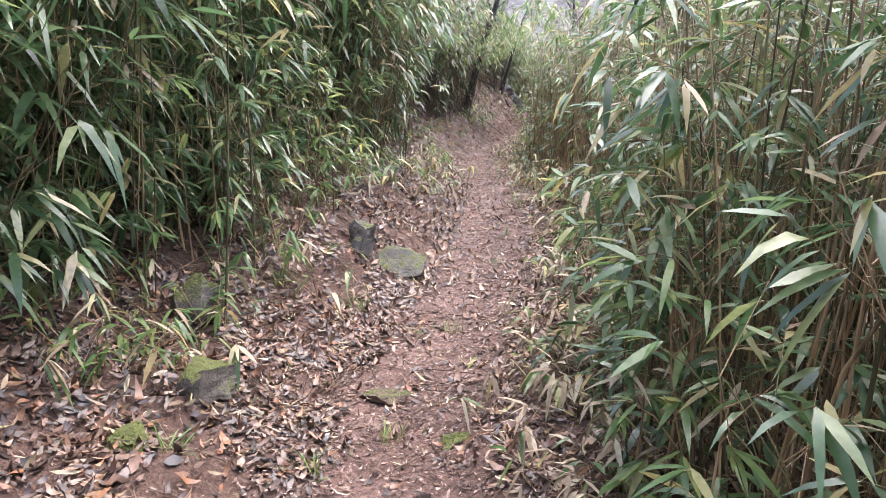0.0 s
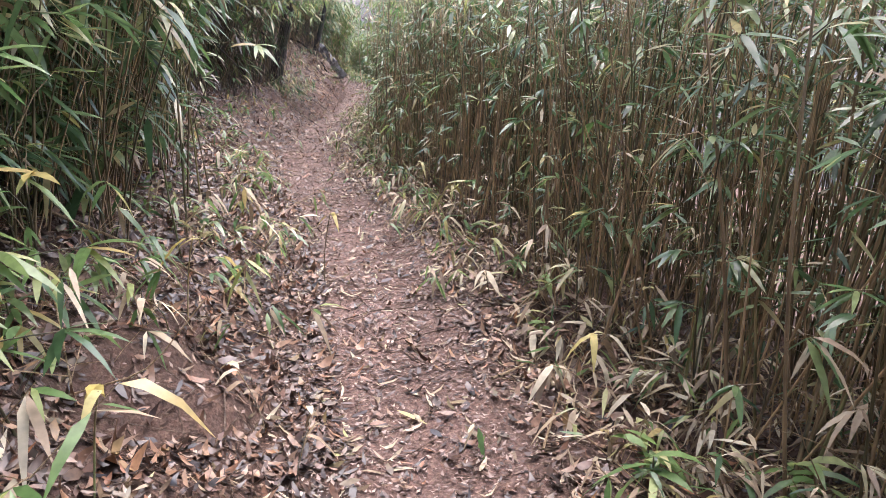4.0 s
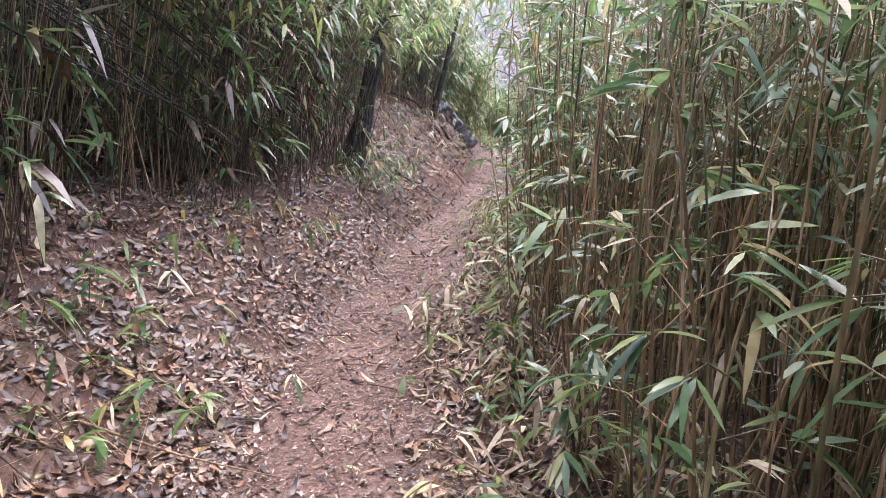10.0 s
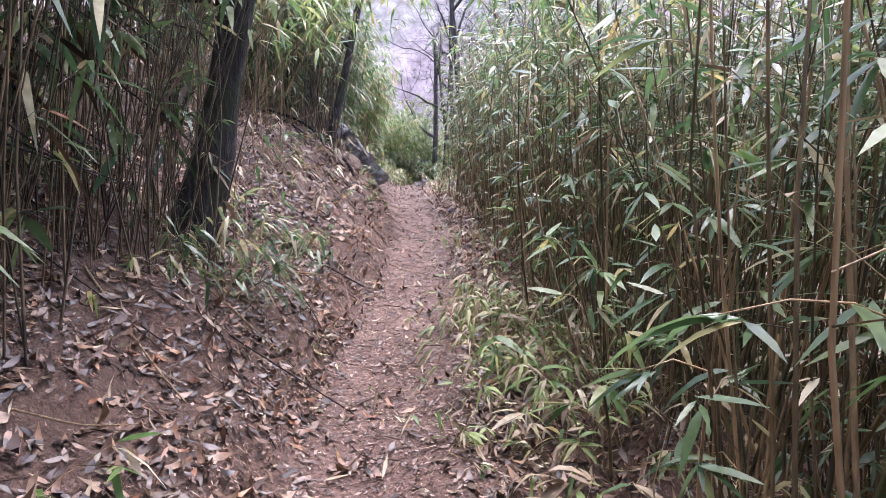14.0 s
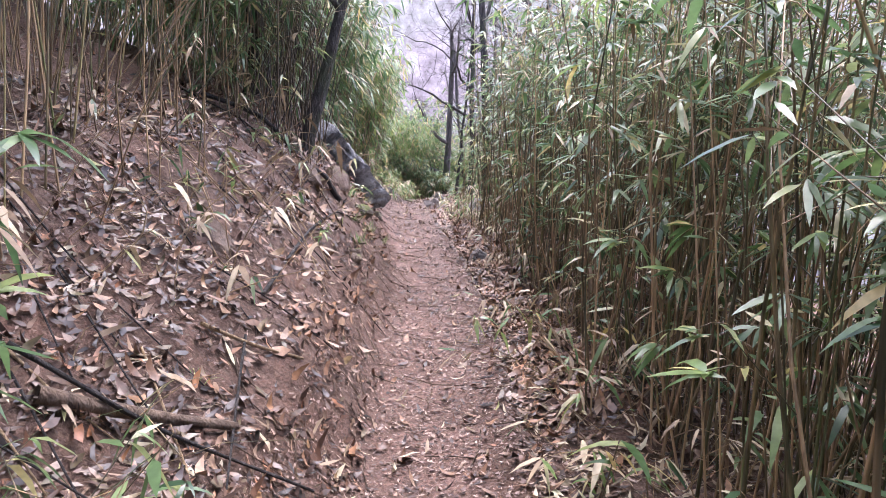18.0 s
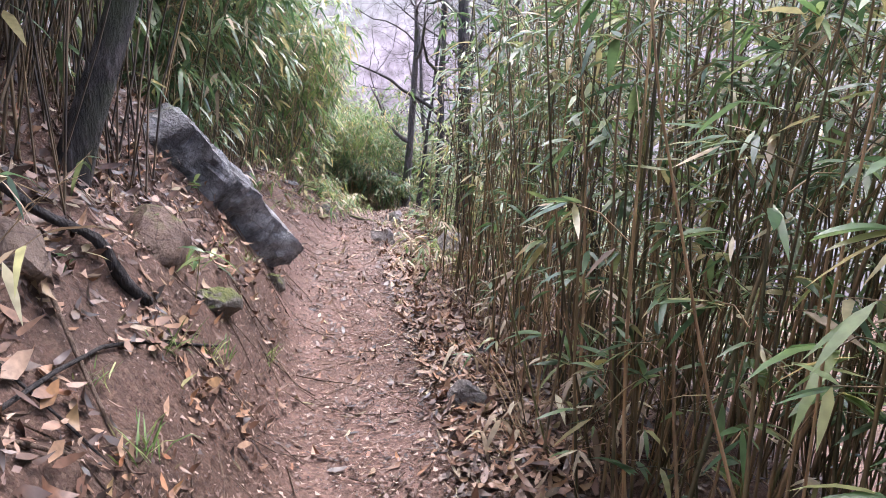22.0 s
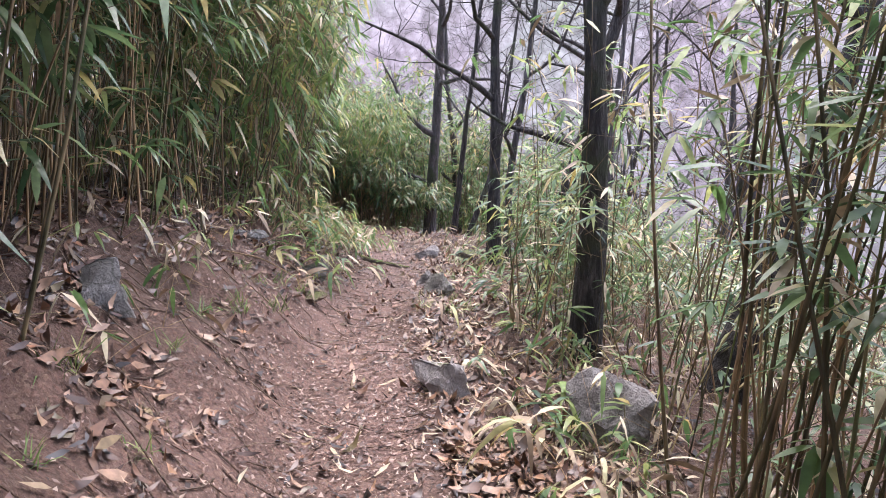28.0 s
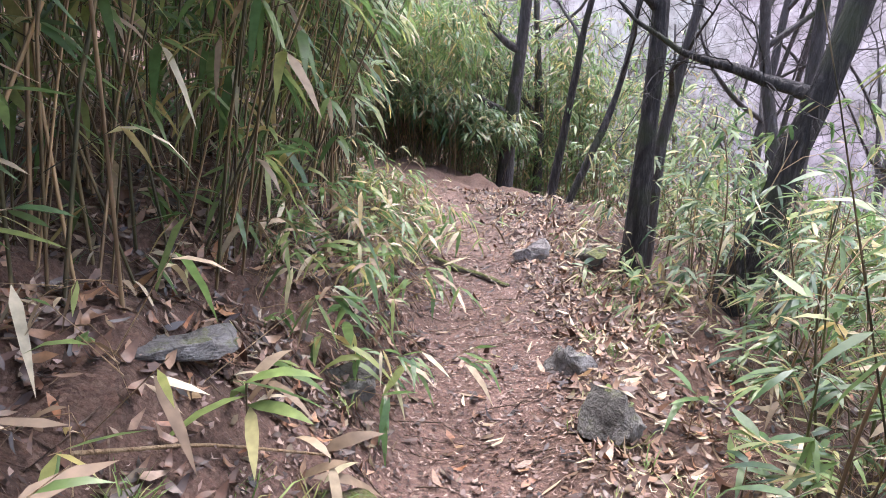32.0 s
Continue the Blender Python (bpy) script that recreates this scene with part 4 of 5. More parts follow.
                rows.append(c + d * (L * (k + (rng.uniform(-0.08, 0.08, n) if sgn else 0)))[:, None] + e * (W * w * 0.5 * sgn + bent * 4 * k * k)[:, None] + up * h[:, None])
        s = Soup()
        s.add(np.stack(rows, 1), [(0, 1, 3, 2)] if plain else LEAF_FACES, 0)
        tagged(new(name, s.mesh(name, [mat])), label, "leaf litter", kind="stuff")
    # twigs
    n = 3400
    y, u = rng.uniform(-2, 38, n), rng.normal(0.4, 1.4, n)
    x = trail_x(y) - u
    a, L = rng.uniform(0, 6.283, n), rng.uniform(0.08, 0.45, n)
    pts = []
    for k in (-0.5, 0, 0.5):
        px, py = x + np.cos(a + 0.2 * k) * L * k, y + np.sin(a + 0.2 * k) * L * k
        pts.append(np.stack([px, py, ground_z(px, py) + 0.012], -1))
    v, f = tubes(np.stack(pts, 1), rng.uniform(0.0015, 0.004, n)[:, None] * np.ones((1, 3)), 3)
    s = Soup()
    s.add(v, f, 0)
    tagged(new("twig_litter", s.mesh("twig_litter", [STICK])), "thin broken twigs strewn over the leaf litter", "twigs", kind="stuff")


litter()


# ---- stones ----
def roughen(c, seed, k=1.0):
    """A point of a stone's face, pushed in or out by broken relief at three scales."""
    q = Vector(c) + Vector((seed * 1.7, seed * 0.9, 3.1))
    g = 0.034 * noise.noise(q * 5.5) + 0.022 * noise.noise(q * 13) + 0.012 * noise.noise(q * 30)
    step = 0.012 * (noise.cell(q * 7.0) - 0.5)
    return np.array(c) + unit(np.array(c)) * (g + step) * k


def stone(name, label, x, y, size, seed, mat, rz=0.0, sink=0.4, rx=0.0, ry=0.0, z=None, cuts=14):
    """A weathered boulder: a ball cut by random planes, then roughened. size: length, width, height."""
    rng = np.random.RandomState(seed)
    bm = bmesh.new()
    bmesh.ops.create_icosphere(bm, subdivisions=4, radius=1.0)
    v = np.array([p.co[:] for p in bm.verts])
    for _ in range(cuts):
        d = unit(rng.normal(0, 1, 3))
        lim = rng.uniform(0.42, 0.62)
        over = v @ d - lim
        v = v - np.maximum(over, 0)[:, None] * d
    v = v * (np.array(size) / 2)
    v = np.array([roughen(c, seed) for c in v])
    for p, c in zip(bm.verts, v):
        p.co = c
    for f in bm.faces:
        f.smooth = True
    me = bpy.data.meshes.new(name)
    bm.to_mesh(me)
    bm.free()
    me.set_sharp_from_angle(angle=radians(32))
    me.materials.append(mat)
    ob = new(name, me)
    zz = float(ground_z(x, y)) + size[2] * (0.5 - sink) if z is None else z
    ob.matrix_world = pose(x, y, zz, rx, ry, rz)
    return tagged(ob, label, "stone")


stone("mossy_stone", "blocky brown stone capped with green moss in leaf litter", -1.24, 3.72, (0.5, 0.42, 0.5), 3, MOSSY, 20, 0.3)
stone("mossy_stone", "low stone covered in bright green moss beside the trail", -0.86, 2.95, (0.5, 0.46, 0.4), 5, MOSSY, 80, 0.36)
stone("mossy_stone", "small moss-covered stone sunk in leaf litter", -0.92, 2.25, (0.34, 0.28, 0.2), 6, MOSSY, 40, 0.45)
stone("grey_stone", "angular grey stone beside the trail, bare of moss", -0.55, 5.3, (0.4, 0.36, 0.4), 8, MIXED, -15, 0.4)
stone("mossy_stone", "angular grey stone with moss on its crown beside the trail", -0.2, 5.42, (0.56, 0.46, 0.4), 9, MIXED, 30, 0.4)
stone("flat_stone", "flat brown stone sunk in the trail", -0.03, 3.23, (0.4, 0.26, 0.09), 12, EARTHY, 10, 0.3)
stone("flat_stone", "flat mossy stone sunk in the trail", 0.33, 2.8, (0.24, 0.2, 0.08), 13, MOSSY, 10, 0.3)
stone("grey_stone", "grey stone at the trail's outer edge", 2.42, 26.1, (0.3, 0.36, 0.22), 15, PALE, 40)
stone("grey_stone", "brown mossy stone at the foot of the bank", 1.05, 24.3, (0.3, 0.26, 0.24), 17, EARTHY, 15, 0.5)
stone("mossy_stone", "brown mossy stone at the foot of the bank", 1.2, 26.2, (0.34, 0.3, 0.3), 19, MOSSY, 15, 0.5)
stone("grey_stone", "dark mossy stone wedged under a fallen slab", 1.47, 27.62, (0.26, 0.24, 0.3), 21, MOSSY, 15, 0.5)
stone("boulder", "brown earth-stained boulder set in the bank", 0.2, 22.8, (0.5, 0.4, 0.36), 23, EARTHY, 35, 0.82)
stone("boulder", "earth-stained boulder sunk deep in the bank", 0.68, 25.2, (0.5, 0.42, 0.4), 27, EARTHY, 35, 0.72)
stone("pale_stone", "broad pale layered stone at the trail's outer edge", 2.68, 30.85, (0.42, 0.62, 0.3), 31, PALE, 12, 0.3)
stone("pale_stone", "large pale rounded stone below the trail's edge", 3.36, 30.4, (0.46, 0.66, 0.5), 33, PALE, 20, 0.42)
stone("grey_stone", "grey stone with pale lichen in the bank", 1.18, 30.5, (0.4, 0.34, 0.36), 35, STONE, 10, 0.5)
stone("grey_stone", "blocky grey-green stone beside the trail", 3.15, 33.15, (0.36, 0.56, 0.34), 61, MIXED, 12, 0.34)
stone("grey_stone", "small grey stone beside the trail", 3.17, 33.85, (0.3, 0.28, 0.24), 39, STONE, 20, 0.3)
stone("grey_stone", "grey stone on the trail's outer edge", 3.58, 36.1, (0.5, 0.3, 0.3), 41, PALE, 10, 0.36)
stone("grey_stone", "dark grey stone on the trail's outer edge", 4.06, 36.05, (0.46, 0.5, 0.34), 43, MIXED, -30, 0.36)
stone("grey_stone", "flat grey slab lying in the leaf litter of the bank", 1.62, 32.75, (0.6, 0.36, 0.14), 47, STONE, 30, 0.3)
stone("grey_stone", "small mossy stone at the foot of the bank", 2.12, 33.3, (0.34, 0.26, 0.22), 45, MIXED, 20, 0.42)
stone("flat_stone", "flat brown stone sunk at the trail's inner edge", 2.04, 32.55, (0.3, 0.24, 0.12), 49, EARTHY, 40, 0.42)


def slab():
    """The long grey stone that lies down the bank and juts over the trail: a four-sided beam with broken arrises."""
    rng = np.random.RandomState(8)
    rings, side, L = 64, 9, 1.5
    m = 4 * side
    sq = [(-1 + 2 * i / side, 1.0) for i in range(side)] + [(1.0, 1 - 2 * i / side) for i in range(side)] + [(1 - 2 * i / side, -1.0) for i in range(side)] + [(-1.0, -1 + 2 * i / side) for i in range(side)]
    v = [(k, a, b) for k in np.linspace(-1, 1, rings) for a, b in sq]
    v += [(e, a * f, b * f) for e in (-1, 1) for f in (0.72, 0.4) for a, b in sq] + [(-1, 0, 0), (1, 0, 0)]
    v = np.array(v) * (L / 2, 0.155, 0.165)
    lims = [((0, 0.66, 0.75), 0.217), ((0, -0.72, 0.7), 0.222), ((0, 0.85, -0.5), 0.2), ((0.95, 0.2, 0.22), 0.71), ((0.8, -0.35, -0.5), 0.66), ((-0.9, 0.2, 0.4), 0.66), ((-0.6, -0.7, 0.4), 0.5), ((0.5, 0.75, 0.45), 0.42)]
    for d, lim in lims:
        d = unit(np.array(d, float))
        v = v - np.maximum(v @ d - lim, 0)[:, None] * d
    out = []
    for c in v:
        q = Vector(c) + Vector((0, 5, 2))
        mid = np.array((c[0] * 0.96, 0, 0))
        crack = 0.02 * max(0.0, 1 - abs(noise.noise(Vector((c[0] * 3.5 + 4, c[1] * 5, c[2] * 5)))) * 14)
        chip = noise.noise(q * 6.5)
        g = 0.02 * noise.noise(q * 3.2) + 0.05 * (round(noise.noise(q * 2.6) * 3) / 3) + 0.02 * (round(chip * 3) / 3) + 0.007 * noise.noise(q * 9) + 0.005 * noise.noise(q * 26) - crack
        out.append(c + unit(c - mid) * g + [0, 0.01 * math.sin(c[0] * 3), 0.008 * math.sin(c[0] * 4 + 1)])
    faces = [(r * m + c, r * m + (c + 1) % m, (r + 1) * m + (c + 1) % m, (r + 1) * m + c) for r in range(rings - 1) for c in range(m)]
    n0 = rings * m
    for e, first in ((0, 0), (1, (rings - 1) * m)):
        loops = [first, n0 + 2 * e * m, n0 + (2 * e + 1) * m]
        for p, q in zip(loops, loops[1:]):
            faces += [(p + c, p + (c + 1) % m, q + (c + 1) % m, q + c) for c in range(m)]
        faces += [(loops[2] + c, loops[2] + (c + 1) % m, n0 + 4 * m + e) for c in range(m)]
    out = [c * (np.array((0.93, 1.1, 0.94)) * (1, 1 - 0.14 * c[0] + 0.1 * noise.noise(Vector((c[0] * 2.6, 1.0, 3.0))), 1 - 0.16 * c[0] + 0.14 * noise.noise(Vector((c[0] * 3.1, 7.0, 3.0))))) for c in out]
    me = bpy.data.meshes.new("stone_slab")
    me.from_pydata([tuple(c) for c in out], [], faces)
    bm = bmesh.new()
    bm.from_mesh(me)
    bmesh.ops.recalc_face_normals(bm, faces=bm.faces)
    bm.to_mesh(me)
    bm.free()
    me.polygons.foreach_set("use_smooth", [True] * len(faces))
    me.set_sharp_from_angle(angle=radians(20))
    me.materials.append(WETSTONE)
    ob = new("stone_slab", me)
    low, high = Vector((1.53, 27.92, 0.69)), Vector((0.76, 27.32, 1.585))
    axis = (low - high).normalized()
    flat = axis.cross(Vector((0, 0, 1))).normalized()
    turn = Matrix((axis, -flat, axis.cross(-flat))).transposed().to_4x4()
    ob.matrix_world = Matrix.Translation((low + high) / 2) @ turn @ Matrix.Rotation(radians(24), 4, "X")
    tagged(ob, "long grey weathered stone slab jutting from the bank over the trail", "stone")


slab()


# ---- trees, branches, sticks ----
def limb_spine(start, way, length, n, rng, wander, rise=0.0):
    p, d = np.array(start, float), unit(np.array(way, float))
    out = [p]
    for _ in range(n - 1):
        d = unit(d + rng.normal(0, wander, 3) + [0, 0, rise])
        p = p + d * length / (n - 1)
        out.append(p)
    return np.array(out)


def tube_mesh(name, spine, r0, r1, mat, sides=9, knobs=0.06, seed=0, flare=0.0):
    rng = np.random.RandomState(seed)
    n = len(spine)
    k = np.linspace(0, 1, n)
    rad = r0 + (r1 - r0) * k ** 0.8
    rad = rad * (1 + flare * np.exp(-k * n * 0.9))
    v, f = tubes(spine[None], rad[None], sides)
    v = v[0].reshape(n, sides, 3)
    c = spine[:, None]
    v = c + (v - c) * (1 + rng.normal(0, knobs, (n, sides, 1)))
    s = Soup()
    s.add(v.reshape(-1, 3), f, 0)
    return s.mesh(name, [mat])


def tree(label, x, y, height, r, lean, seed, mat=BARK, forks=4, first=0.4, spread=0.7, twigs=26, wander=0.05, reach=0.45, z=None):
    """A bare winter tree: flared trunk, crooked limbs, a haze of fine twigs."""
    rng = np.random.RandomState(seed)
    root = new("tree")
    root.location = (x, y, (float(ground_z(x, y)) if z is None else z) - 0.25)
    trunk = limb_spine((0, 0, 0), (lean[0], lean[1], 1), height, 12, rng, wander + 0.012)
    part("trunk", tube_mesh("trunk", trunk, r, r * 0.35, mat, 12, 0.09, seed, 0.3), root)
    ends = []
    for i in range(forks):
        t = first + (0.96 - first) * i / max(1, forks - 1)
        j = t * 11
        o = trunk[int(j)] * (1 - j % 1) + trunk[min(11, int(j) + 1)] * (j % 1)
        a = rng.uniform(0, 6.283)
        L = height * reach * rng.uniform(0.7, 1.1) * (1.15 - 0.5 * t)
        sp = limb_spine(o, (math.cos(a) * spread, math.sin(a) * spread, rng.uniform(0.25, 0.9)), L, 9, rng, 0.16, 0.03)
        ends.append((sp, L, part("limb", tube_mesh("limb", sp, r * (0.62 - 0.35 * t), r * 0.08, mat, 6, 0.08, seed + i), root)))
    ends.append((trunk[6:], height * 0.5, root.children[0]))
    for sp, L, bearer in ends:
        spines = []
        for _ in range(twigs // 2):
            q = rng.uniform(0.25, 1.0) * (len(sp) - 1)
            o = sp[int(q)]
            w = rng.normal(0, 1, 3) * [1, 1, 0.6] + [0, 0, 0.35]
            t1 = limb_spine(o, w, L * rng.uniform(0.25, 0.6), 6, rng, 0.25, 0.02)
            spines.append((t1, 0.007))
            for _ in range(3):
                o2 = t1[rng.randint(2, 6)]
                spines.append((limb_spine(o2, w + rng.normal(0, 0.9, 3), L * rng.uniform(0.1, 0.28), 6, rng, 0.25), 0.0035))
        arr = np.array([a for a, _ in spines])
        rr = np.array([b for _, b in spines])[:, None] * np.linspace(1, 0.35, 6)[None]
        v, f = tubes(arr, rr, 3)
        s = Soup()
        s.add(v, f, 0)
        tagged(part("twig_haze", s.mesh("twig_haze", [mat]), bearer), kind="stuff")
    return tagged(root, label, "tree")


tree("dark leaning tree trunk rooted high on the bank", -0.44, 20.12, 4.2, 0.14, (0.29, 0.0), 3, twigs=4, wander=0.03)
tree("dark leaning tree trunk behind bamboo on the bank", 0.62, 26.05, 4.0, 0.07, (0.27, 0.05), 4, twigs=4, wander=0.03)
tree("dark tree trunk on the upper bank", 0.15, 26.4, 4.2, 0.1, (0.1, 0.05), 5, twigs=4, wander=0.03)
# lighter bark than the near trunks: haze put into this far tree's colour
tree("slender forked dark tree beside the bend of the trail", 4.98, 43.1, 6.5, 0.15, (-0.03, 0.0), 7, GREYHAZEBARK, first=0.27, forks=5, twigs=20, wander=0.02)
tree("dark upright tree with a bamboo-wrapped trunk below the trail", 3.76, 31.6, 5.5, 0.1, (0.03, 0.0), 9, first=0.42, forks=6, twigs=18, wander=0.025)
tree("dark upright tree below the trail's edge", 4.44, 36.1, 5.5, 0.09, (-0.02, 0.0), 10, first=0.42, forks=5, twigs=20, wander=0.02)
tree("grey slender tree leaning beside a darker one", 4.75, 36.6, 5.0, 0.06, (0.06, 0.0), 12, GREYHAZEBARK, first=0.35, forks=4, twigs=18, wander=0.03)
tree("dark leaning tree below the trail with a crooked limb", 4.75, 35.3, 5.0, 0.12, (0.24, 0.03), 14, first=0.36, forks=5, spread=1.3, twigs=18, wander=0.03)
tree("slender dark tree behind the bend", 4.55, 38.95, 5.0, 0.055, (0.1, 0), 16, forks=4, twigs=20, wander=0.03)
tree("slender dark leaning tree behind the bend", 4.72, 38.98, 4.5, 0.05, (0.4, 0.1), 17, forks=3, twigs=16, wander=0.03)
tree("black mossy leaning trunk on the slope below the trail", 4.3, 31.0, 4.2, 0.12, (0.42, 0.15), 19, WETWOOD, forks=3, first=0.6, twigs=6, wander=0.04)
# the trees down the slope wear the same lightened bark as painted haze
far = np.random.RandomState(21)
for i in range(26):
    yy = far.uniform(36, 58)
    tree("bare winter tree on the slope in the mist", float(far.uniform(5.5, 17)), float(yy), float(far.uniform(6, 9)), float(far.uniform(0.05, 0.11)), (float(far.normal(0, 0.12)), 0.0), 100 + i, GREYHAZEBARK, forks=5, twigs=20, first=0.3)


def stick(name, label, points, r0, r1, mat, category="branch", lift=0.0, sides=7, seed=0, knobs=0.08):
    """A branch or cane through (x, y, height over the ground)."""
    p = np.array([(x, y, float(ground_z(x, y)) + h) for x, y, h in points])
    k = np.linspace(0, len(p) - 1, 4 * (len(p) - 1) + 1)
    sp = np.stack([np.interp(k, np.arange(len(p)), p[:, i]) for i in range(3)], -1)
    sp[1:-1] = (sp[:-2] + 2 * sp[1:-1] + sp[2:]) / 4
    ob = new(name, tube_mesh(name, sp, r0, r1, mat, sides, knobs, seed))
    return tagged(ob, label, category)


stick("fallen_branch", "dark crooked dead branch lying down the bank", [(-0.1, 25.0, 0.05), (0.35, 25.2, 0.1), (0.7, 25.5, 0.1), (0.86, 25.6, 0.09), (0.95, 25.62, 0.05), (1.02, 25.68, 0.02)], 0.016, 0.024, WETWOOD, knobs=0.16)
stick("fallen_branch", "thin dark dead branch on the bank", [(0.5, 22.5, 0.05), (0.72, 24.0, 0.05), (0.95, 25.2, 0.04), (1.25, 25.9, 0.02)], 0.012, 0.006, WETWOOD)
stick("fallen_branch", "thin dark dead branch on the bank", [(0.2, 23.6, 0.06), (0.55, 24.3, 0.05), (1.0, 24.6, 0.03)], 0.012, 0.006, STICK)
stick("fallen_log", "brown dead log lying down the bank", [(-0.02, 20.95, 0.05), (0.22, 21.14, 0.05), (0.48, 21.33, 0.03)], 0.026, 0.018, STICK, knobs=0.1)
stick("fallen_branch", "thin dark dead branch sloping down the bank", [(-0.1, 21.0, 0.1), (0.28, 21.08, 0.07), (0.74, 21.3, 0.05)], 0.009, 0.006, WETWOOD, knobs=0.14)
stick("fallen_branch", "black broken branch standing crooked among the bamboo", [(3.68, 27.3, 0.0), (3.66, 27.35, 0.55), (3.63, 27.42, 0.98), (3.5, 27.52, 1.05), (3.42, 27.56, 0.95), (3.3, 27.6, 0.87), (3.18, 27.65, 0.78)], 0.034, 0.018, WETWOOD, knobs=0.16)
stone("mossy_stone", "broad earth-stained ledge of stone with mossy edges in the bank", 0.95, 26.1, (0.46, 0.44, 0.44), 53, LEDGE, -14, 0.55)
stick("fallen_branch", "long pale dead cane lying across the bank", [(1.5, 32.25, 0.05), (1.75, 32.42, 0.05), (2.05, 32.75, 0.04)], 0.006, 0.004, CANE)
stick("fallen_branch", "mossy root lying across the trail", [(2.7, 36.05, 0.0), (2.92, 35.86, 0.025), (3.12, 35.7, 0.02), (3.26, 35.45, 0.0)], 0.03, 0.02, MOSSY, knobs=0.18)
stick("fallen_branch", "dark stick lying on the trail", [(-0.25, 4.45, 0.01), (-0.1, 4.2, 0.02), (0.02, 3.95, 0.01)], 0.01, 0.006, STICK)

stick("fallen_cane", "long tan dead cane sloping down to the trail", [(-1.1, 8.1, 0.06), (-0.56, 8.36, 0.06), (0.04, 8.2, 0.02)], 0.008, 0.005, CANE, "cane")
stick("fallen_cane", "thin tan cane leaning over the leaf litter", [(-0.75, 6.9, 0.02), (-0.5, 6.95, 0.25), (-0.3, 7.0, 0.55)], 0.004, 0.002, CANE, "cane")
stick("fallen_cane", "bent pale cane arching over the leaf litter", [(-0.02, 19.7, 0.02), (0.1, 20.4, 0.06), (0.42, 20.85, 0.02)], 0.01, 0.006, CANE, "cane")
stick("fallen_cane", "short tan cane lying on the bank", [(0.3, 21.84, 0.02), (0.5, 21.96, 0.03), (0.7, 22.1, 0.02)], 0.009, 0.007, CANE, "cane")
stick("fallen_branch", "grey dead stick slanting down the bank", [(-0.15, 23.4, 0.05), (0.1, 23.05, 0.06), (0.32, 22.7, 0.02)], 0.011, 0.007, STICK)
stick("fallen_branch", "thin brown stick lying down the bank", [(0.78, 25.2, 0.04), (0.95, 25.0, 0.03), (1.12, 24.75, 0.02)], 0.009, 0.006, STICK)
for i in range(9):
    k = i * 0.035
    stick("fallen_cane", "pale dry cane lying along the trail's outer edge", [(2.7 + k, 27.2 - 2 * k, 0.05), (2.6 + k, 26.2, 0.06 + 0.01 * (i % 3)), (2.5 + 0.7 * k, 25.4 + 2 * k, 0.02)], 0.0045, 0.003, CANE, "cane", sides=5, seed=i)


def lone_leaf(x, y, turn, length, mat, label):
    """One long fallen leaf lying on the ground."""
    rng = np.random.RandomState(int(abs(x * 100)) + 1)
    way = np.array([[math.cos(turn), math.sin(turn), 0.06]])
    s = Soup()
    s.add(blades(np.zeros((1, 3)), way, np.array([length]), np.array([length * 0.17]), np.array([0.1]), rng, fine=True, twist=0.15), FINE_FACES, 0)
    ob = new("fallen_leaf", s.mesh("fallen_leaf", [mat]))
    ob.location = (x, y, float(ground_z(x, y)) + 0.022)
    tagged(ob, label, "leaf")


lone_leaf(0.36, 7.34, -0.9, 0.17, YELLOW, "long pale yellow bamboo leaf fallen on the trail")
lone_leaf(0.34, 18.2, 0.3, 0.12, STRAW, "pale curled leaf fallen on the trail")
lone_leaf(-0.27, 17.2, 1.0, 0.13, STRAW, "broad pale leaf lying in the leaf litter")
lone_leaf(0.3, 5.0, -0.6, 0.14, STRAW, "straw-coloured bamboo leaf fallen beside the trail")


def canes():
    """Dead canes and sticks, fallen aslant down the bank and along the trail's edge."""
    rng = np.random.RandomState(77)
    for n, ys, us, mat, kind in ((16, (17.5, 24), (0.6, 1.7), CANE, "pale dead bamboo cane slanting down the bank"), (26, (18.5, 25.5), (0.5, 1.7), WETWOOD, "dark dead stick slanting down the bank"),
                                 (14, (3, 15), (0.5, 1.6), CANE, "pale dead bamboo cane in the leaf litter"), (14, (6, 16), (-0.95, -0.55), CANE, "dry bamboo cane bent down at the trail's edge"),
                                 (10, (27, 36), (0.5, 1.3), STICK, "brown dead stick in the leaf litter"), (10, (24, 31), (-1.3, -0.6), CANE, "dry bamboo cane at the trail's edge")):
        for _ in range(n):
            y, u = rng.uniform(*ys), rng.uniform(*us)
            x = float(trail_x(y)) - u
            L, a = rng.uniform(0.4, 1.3), rng.normal(0.6 if us[0] > 0 else 1.3, 0.5)
            dx, dy = math.cos(a) * L / 2, -math.sin(a) * L / 2 if us[0] > 0 else math.sin(a) * L / 2
            if us[0] > 0:
                dx, dy = abs(dx) * 0.8, dy
            stick("fallen_cane", kind, [(x - dx, y - dy, 0.03), (x, y, 0.035), (x + dx, y + dy, 0.02)], rng.uniform(0.004, 0.008), 0.003, mat, "cane", sides=5)
    for i in range(40):
        y = rng.uniform(14.0, 19.8)
        x = float(trail_x(y)) - rng.uniform(1.05, 1.5)
        L = rng.uniform(1.2, 2.2)
        z = rng.uniform(0.4, 1.7)
        stick("dead_branch", "thin dark dead branch caught in the bamboo", [(x - 0.35, y - L / 2, z + 0.3), (x, y, z), (x + 0.15, y + L / 2, z - 0.25)], 0.008, 0.003, WETWOOD, sides=5, seed=i)


canes()


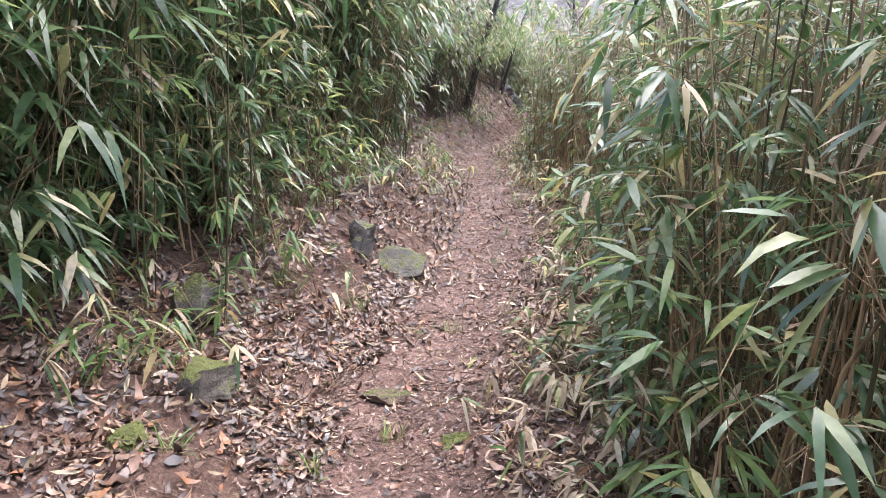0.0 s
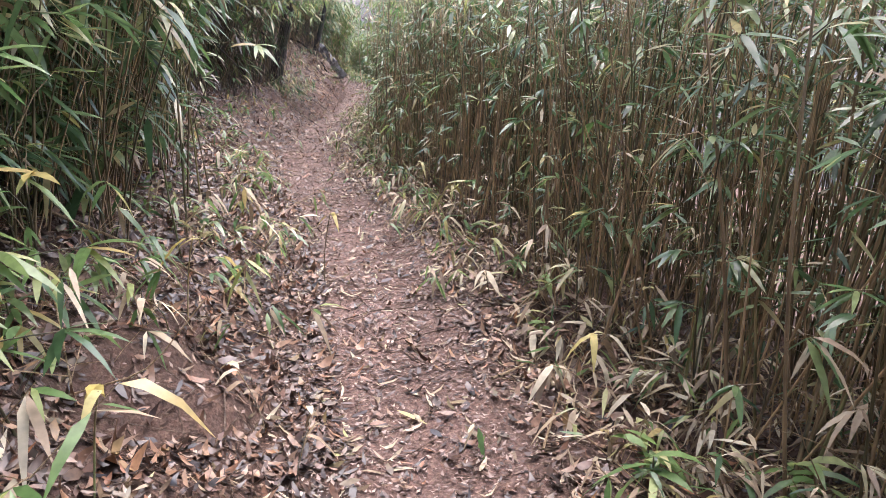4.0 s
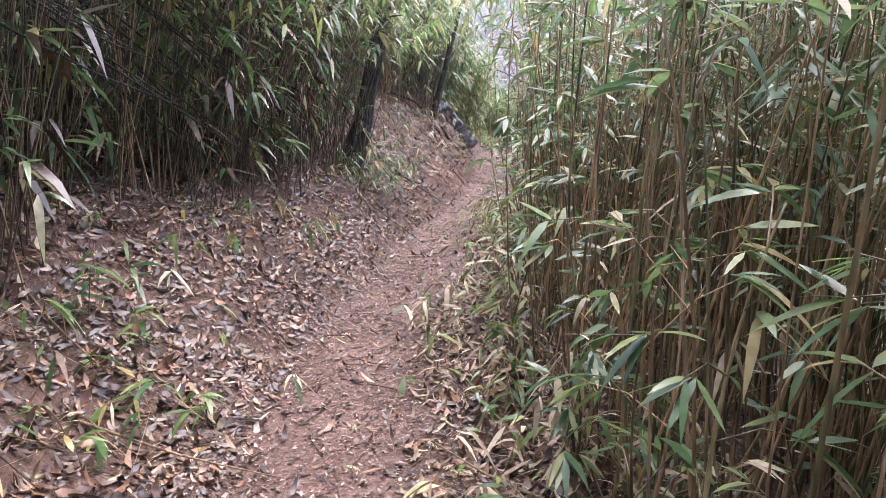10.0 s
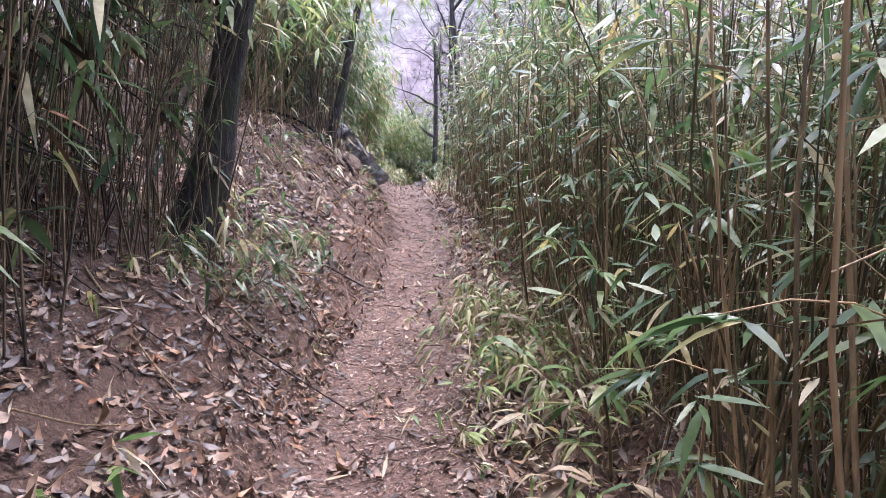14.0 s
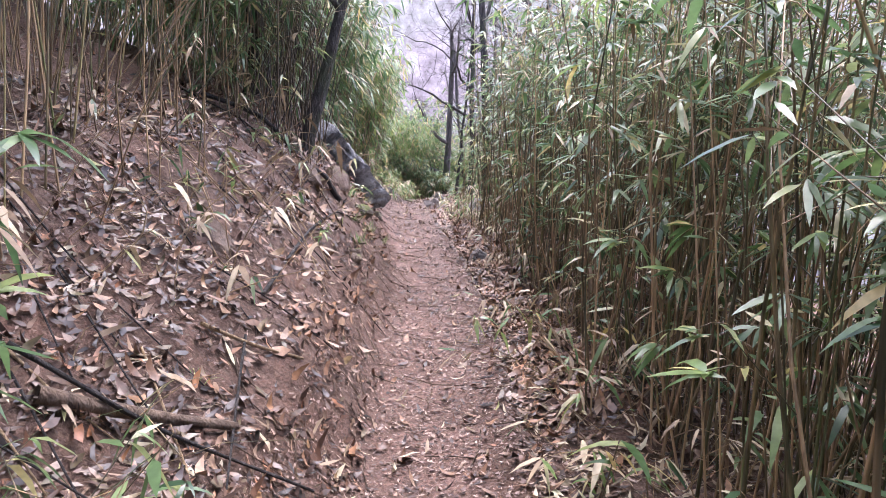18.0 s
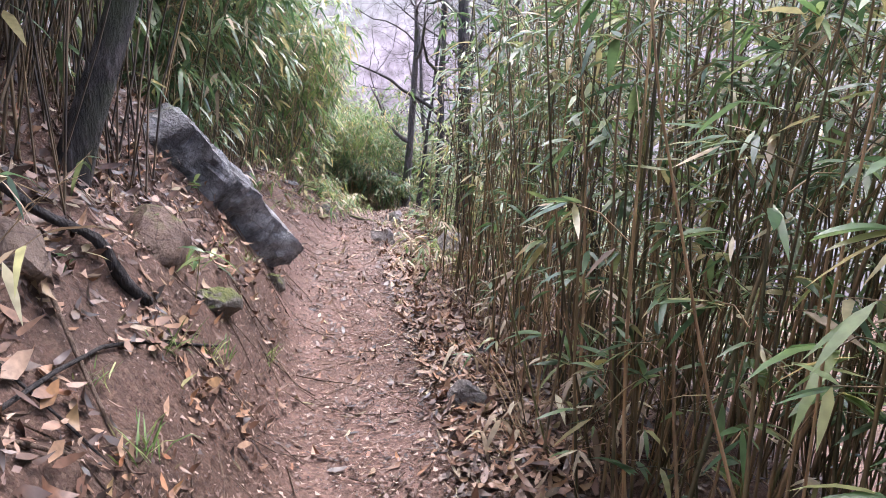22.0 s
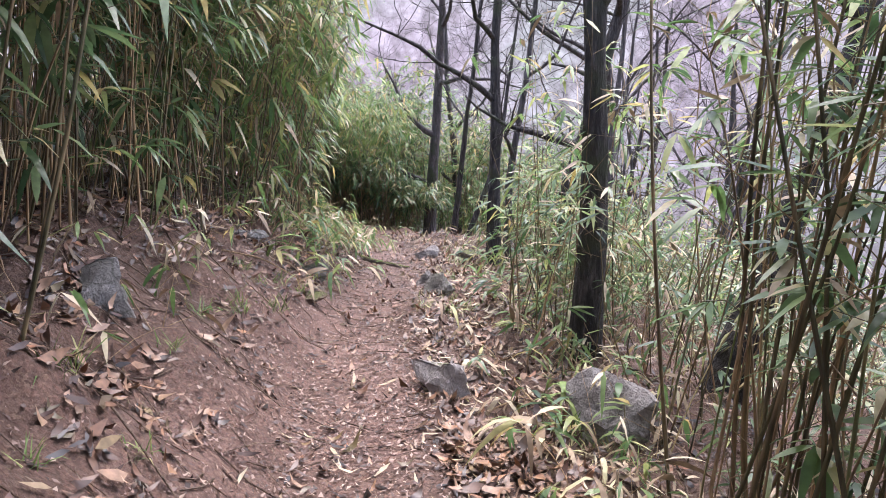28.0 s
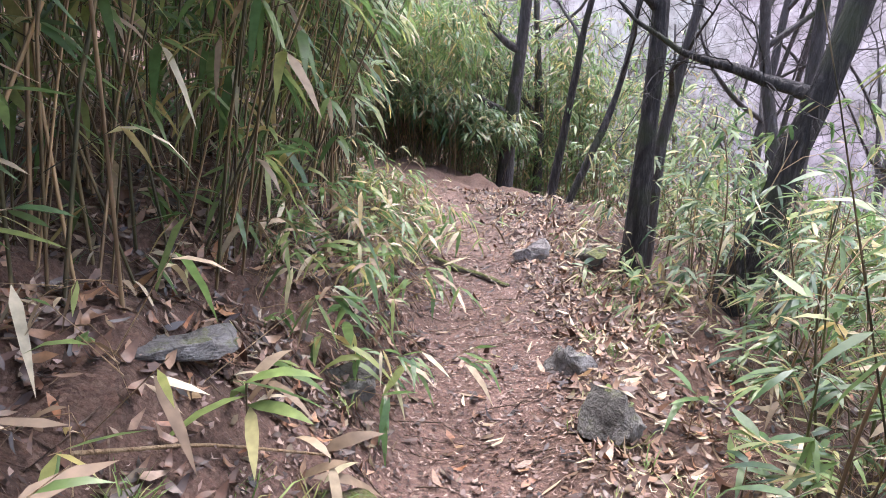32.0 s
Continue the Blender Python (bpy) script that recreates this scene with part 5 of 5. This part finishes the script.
def tufts():
    """Grass tufts on the trail's verges."""
    rng = np.random.RandomState(55)
    made = []
    for i in range(4):
        root = new("grass_tuft")
        n = 26
        a = rng.uniform(0, 6.283, n)
        d = unit(np.stack([np.cos(a) * 0.5, np.sin(a) * 0.5, rng.uniform(0.5, 1.3, n)], -1))
        L = rng.uniform(0.08, 0.2, n)
        o = np.stack([rng.normal(0, 0.03, n), rng.normal(0, 0.03, n), 0 * a], -1)
        s = Soup()
        s.add(blades(o, d, L, np.full(n, 0.005), rng.uniform(0.1, 0.7, n), rng), LEAF_FACES, 0)
        tagged(part("grass_clump", s.mesh("grass_clump", [GRASS]), root), kind="stuff")
        made.append(tagged(root, "small tuft of green and straw-coloured grass", "grass", "grass tufts"))
    where = [spots(rng, 30, (29, 37), (-1.3, -0.45)), spots(rng, 24, (28, 35), (0.4, 1.0)), spots(rng, 12, (2, 6), (-0.6, 1.4)), spots(rng, 12, (21, 28), (0.35, 0.9))]
    spread(made, np.concatenate(where), rng, (0.6, 1.4), 0.1)


tufts()


def yellow_sprig(x, y, height, seed):
    """A thin shoot with a few yellow leaves hanging from its tip."""
    rng = np.random.RandomState(seed)
    root = new("bamboo_shoot")
    root.location = (x, y, float(ground_z(x, y)) - 0.02)
    k = np.linspace(0, 1, 12)
    spine = np.stack([0.06 * k ** 2, 0.03 * np.sin(k * 4), height * k], -1)
    v, f = tubes(spine[None], np.full((1, 12), 0.003), 5)
    s = Soup()
    s.add(v, f, 0)
    part("culm", s.mesh("culm", [CULM]), root)
    for i in range(3):
        s = Soup()
        s.add(fan(rng, spine[-1], i * 2.1 + 0.4, 1, (0.13, 0.18), (0.17, 0.22), (0.8, 1.3), (0.1, 0.5)), FINE_FACES, 0)
        part("leaf", s.mesh("leaf", [YELLOW]), root, "yellow hanging leaf")
    tagged(root, "thin bamboo shoot with yellow leaves hanging at its tip", "bamboo shoot")


for x, y, height, seed in ((3.39, 31.03, 1.2, 1), (0.14, 9.06, 0.5, 2), (2.26, 22.3, 0.3, 3), (1.06, 11.15, 0.45, 4), (1.24, 10.57, 0.3, 5), (1.23, 7.53, 0.3, 6), (-0.55, 6.4, 0.35, 7), (-0.47, 7.63, 0.4, 8)):
    yellow_sprig(x, y, height, seed)
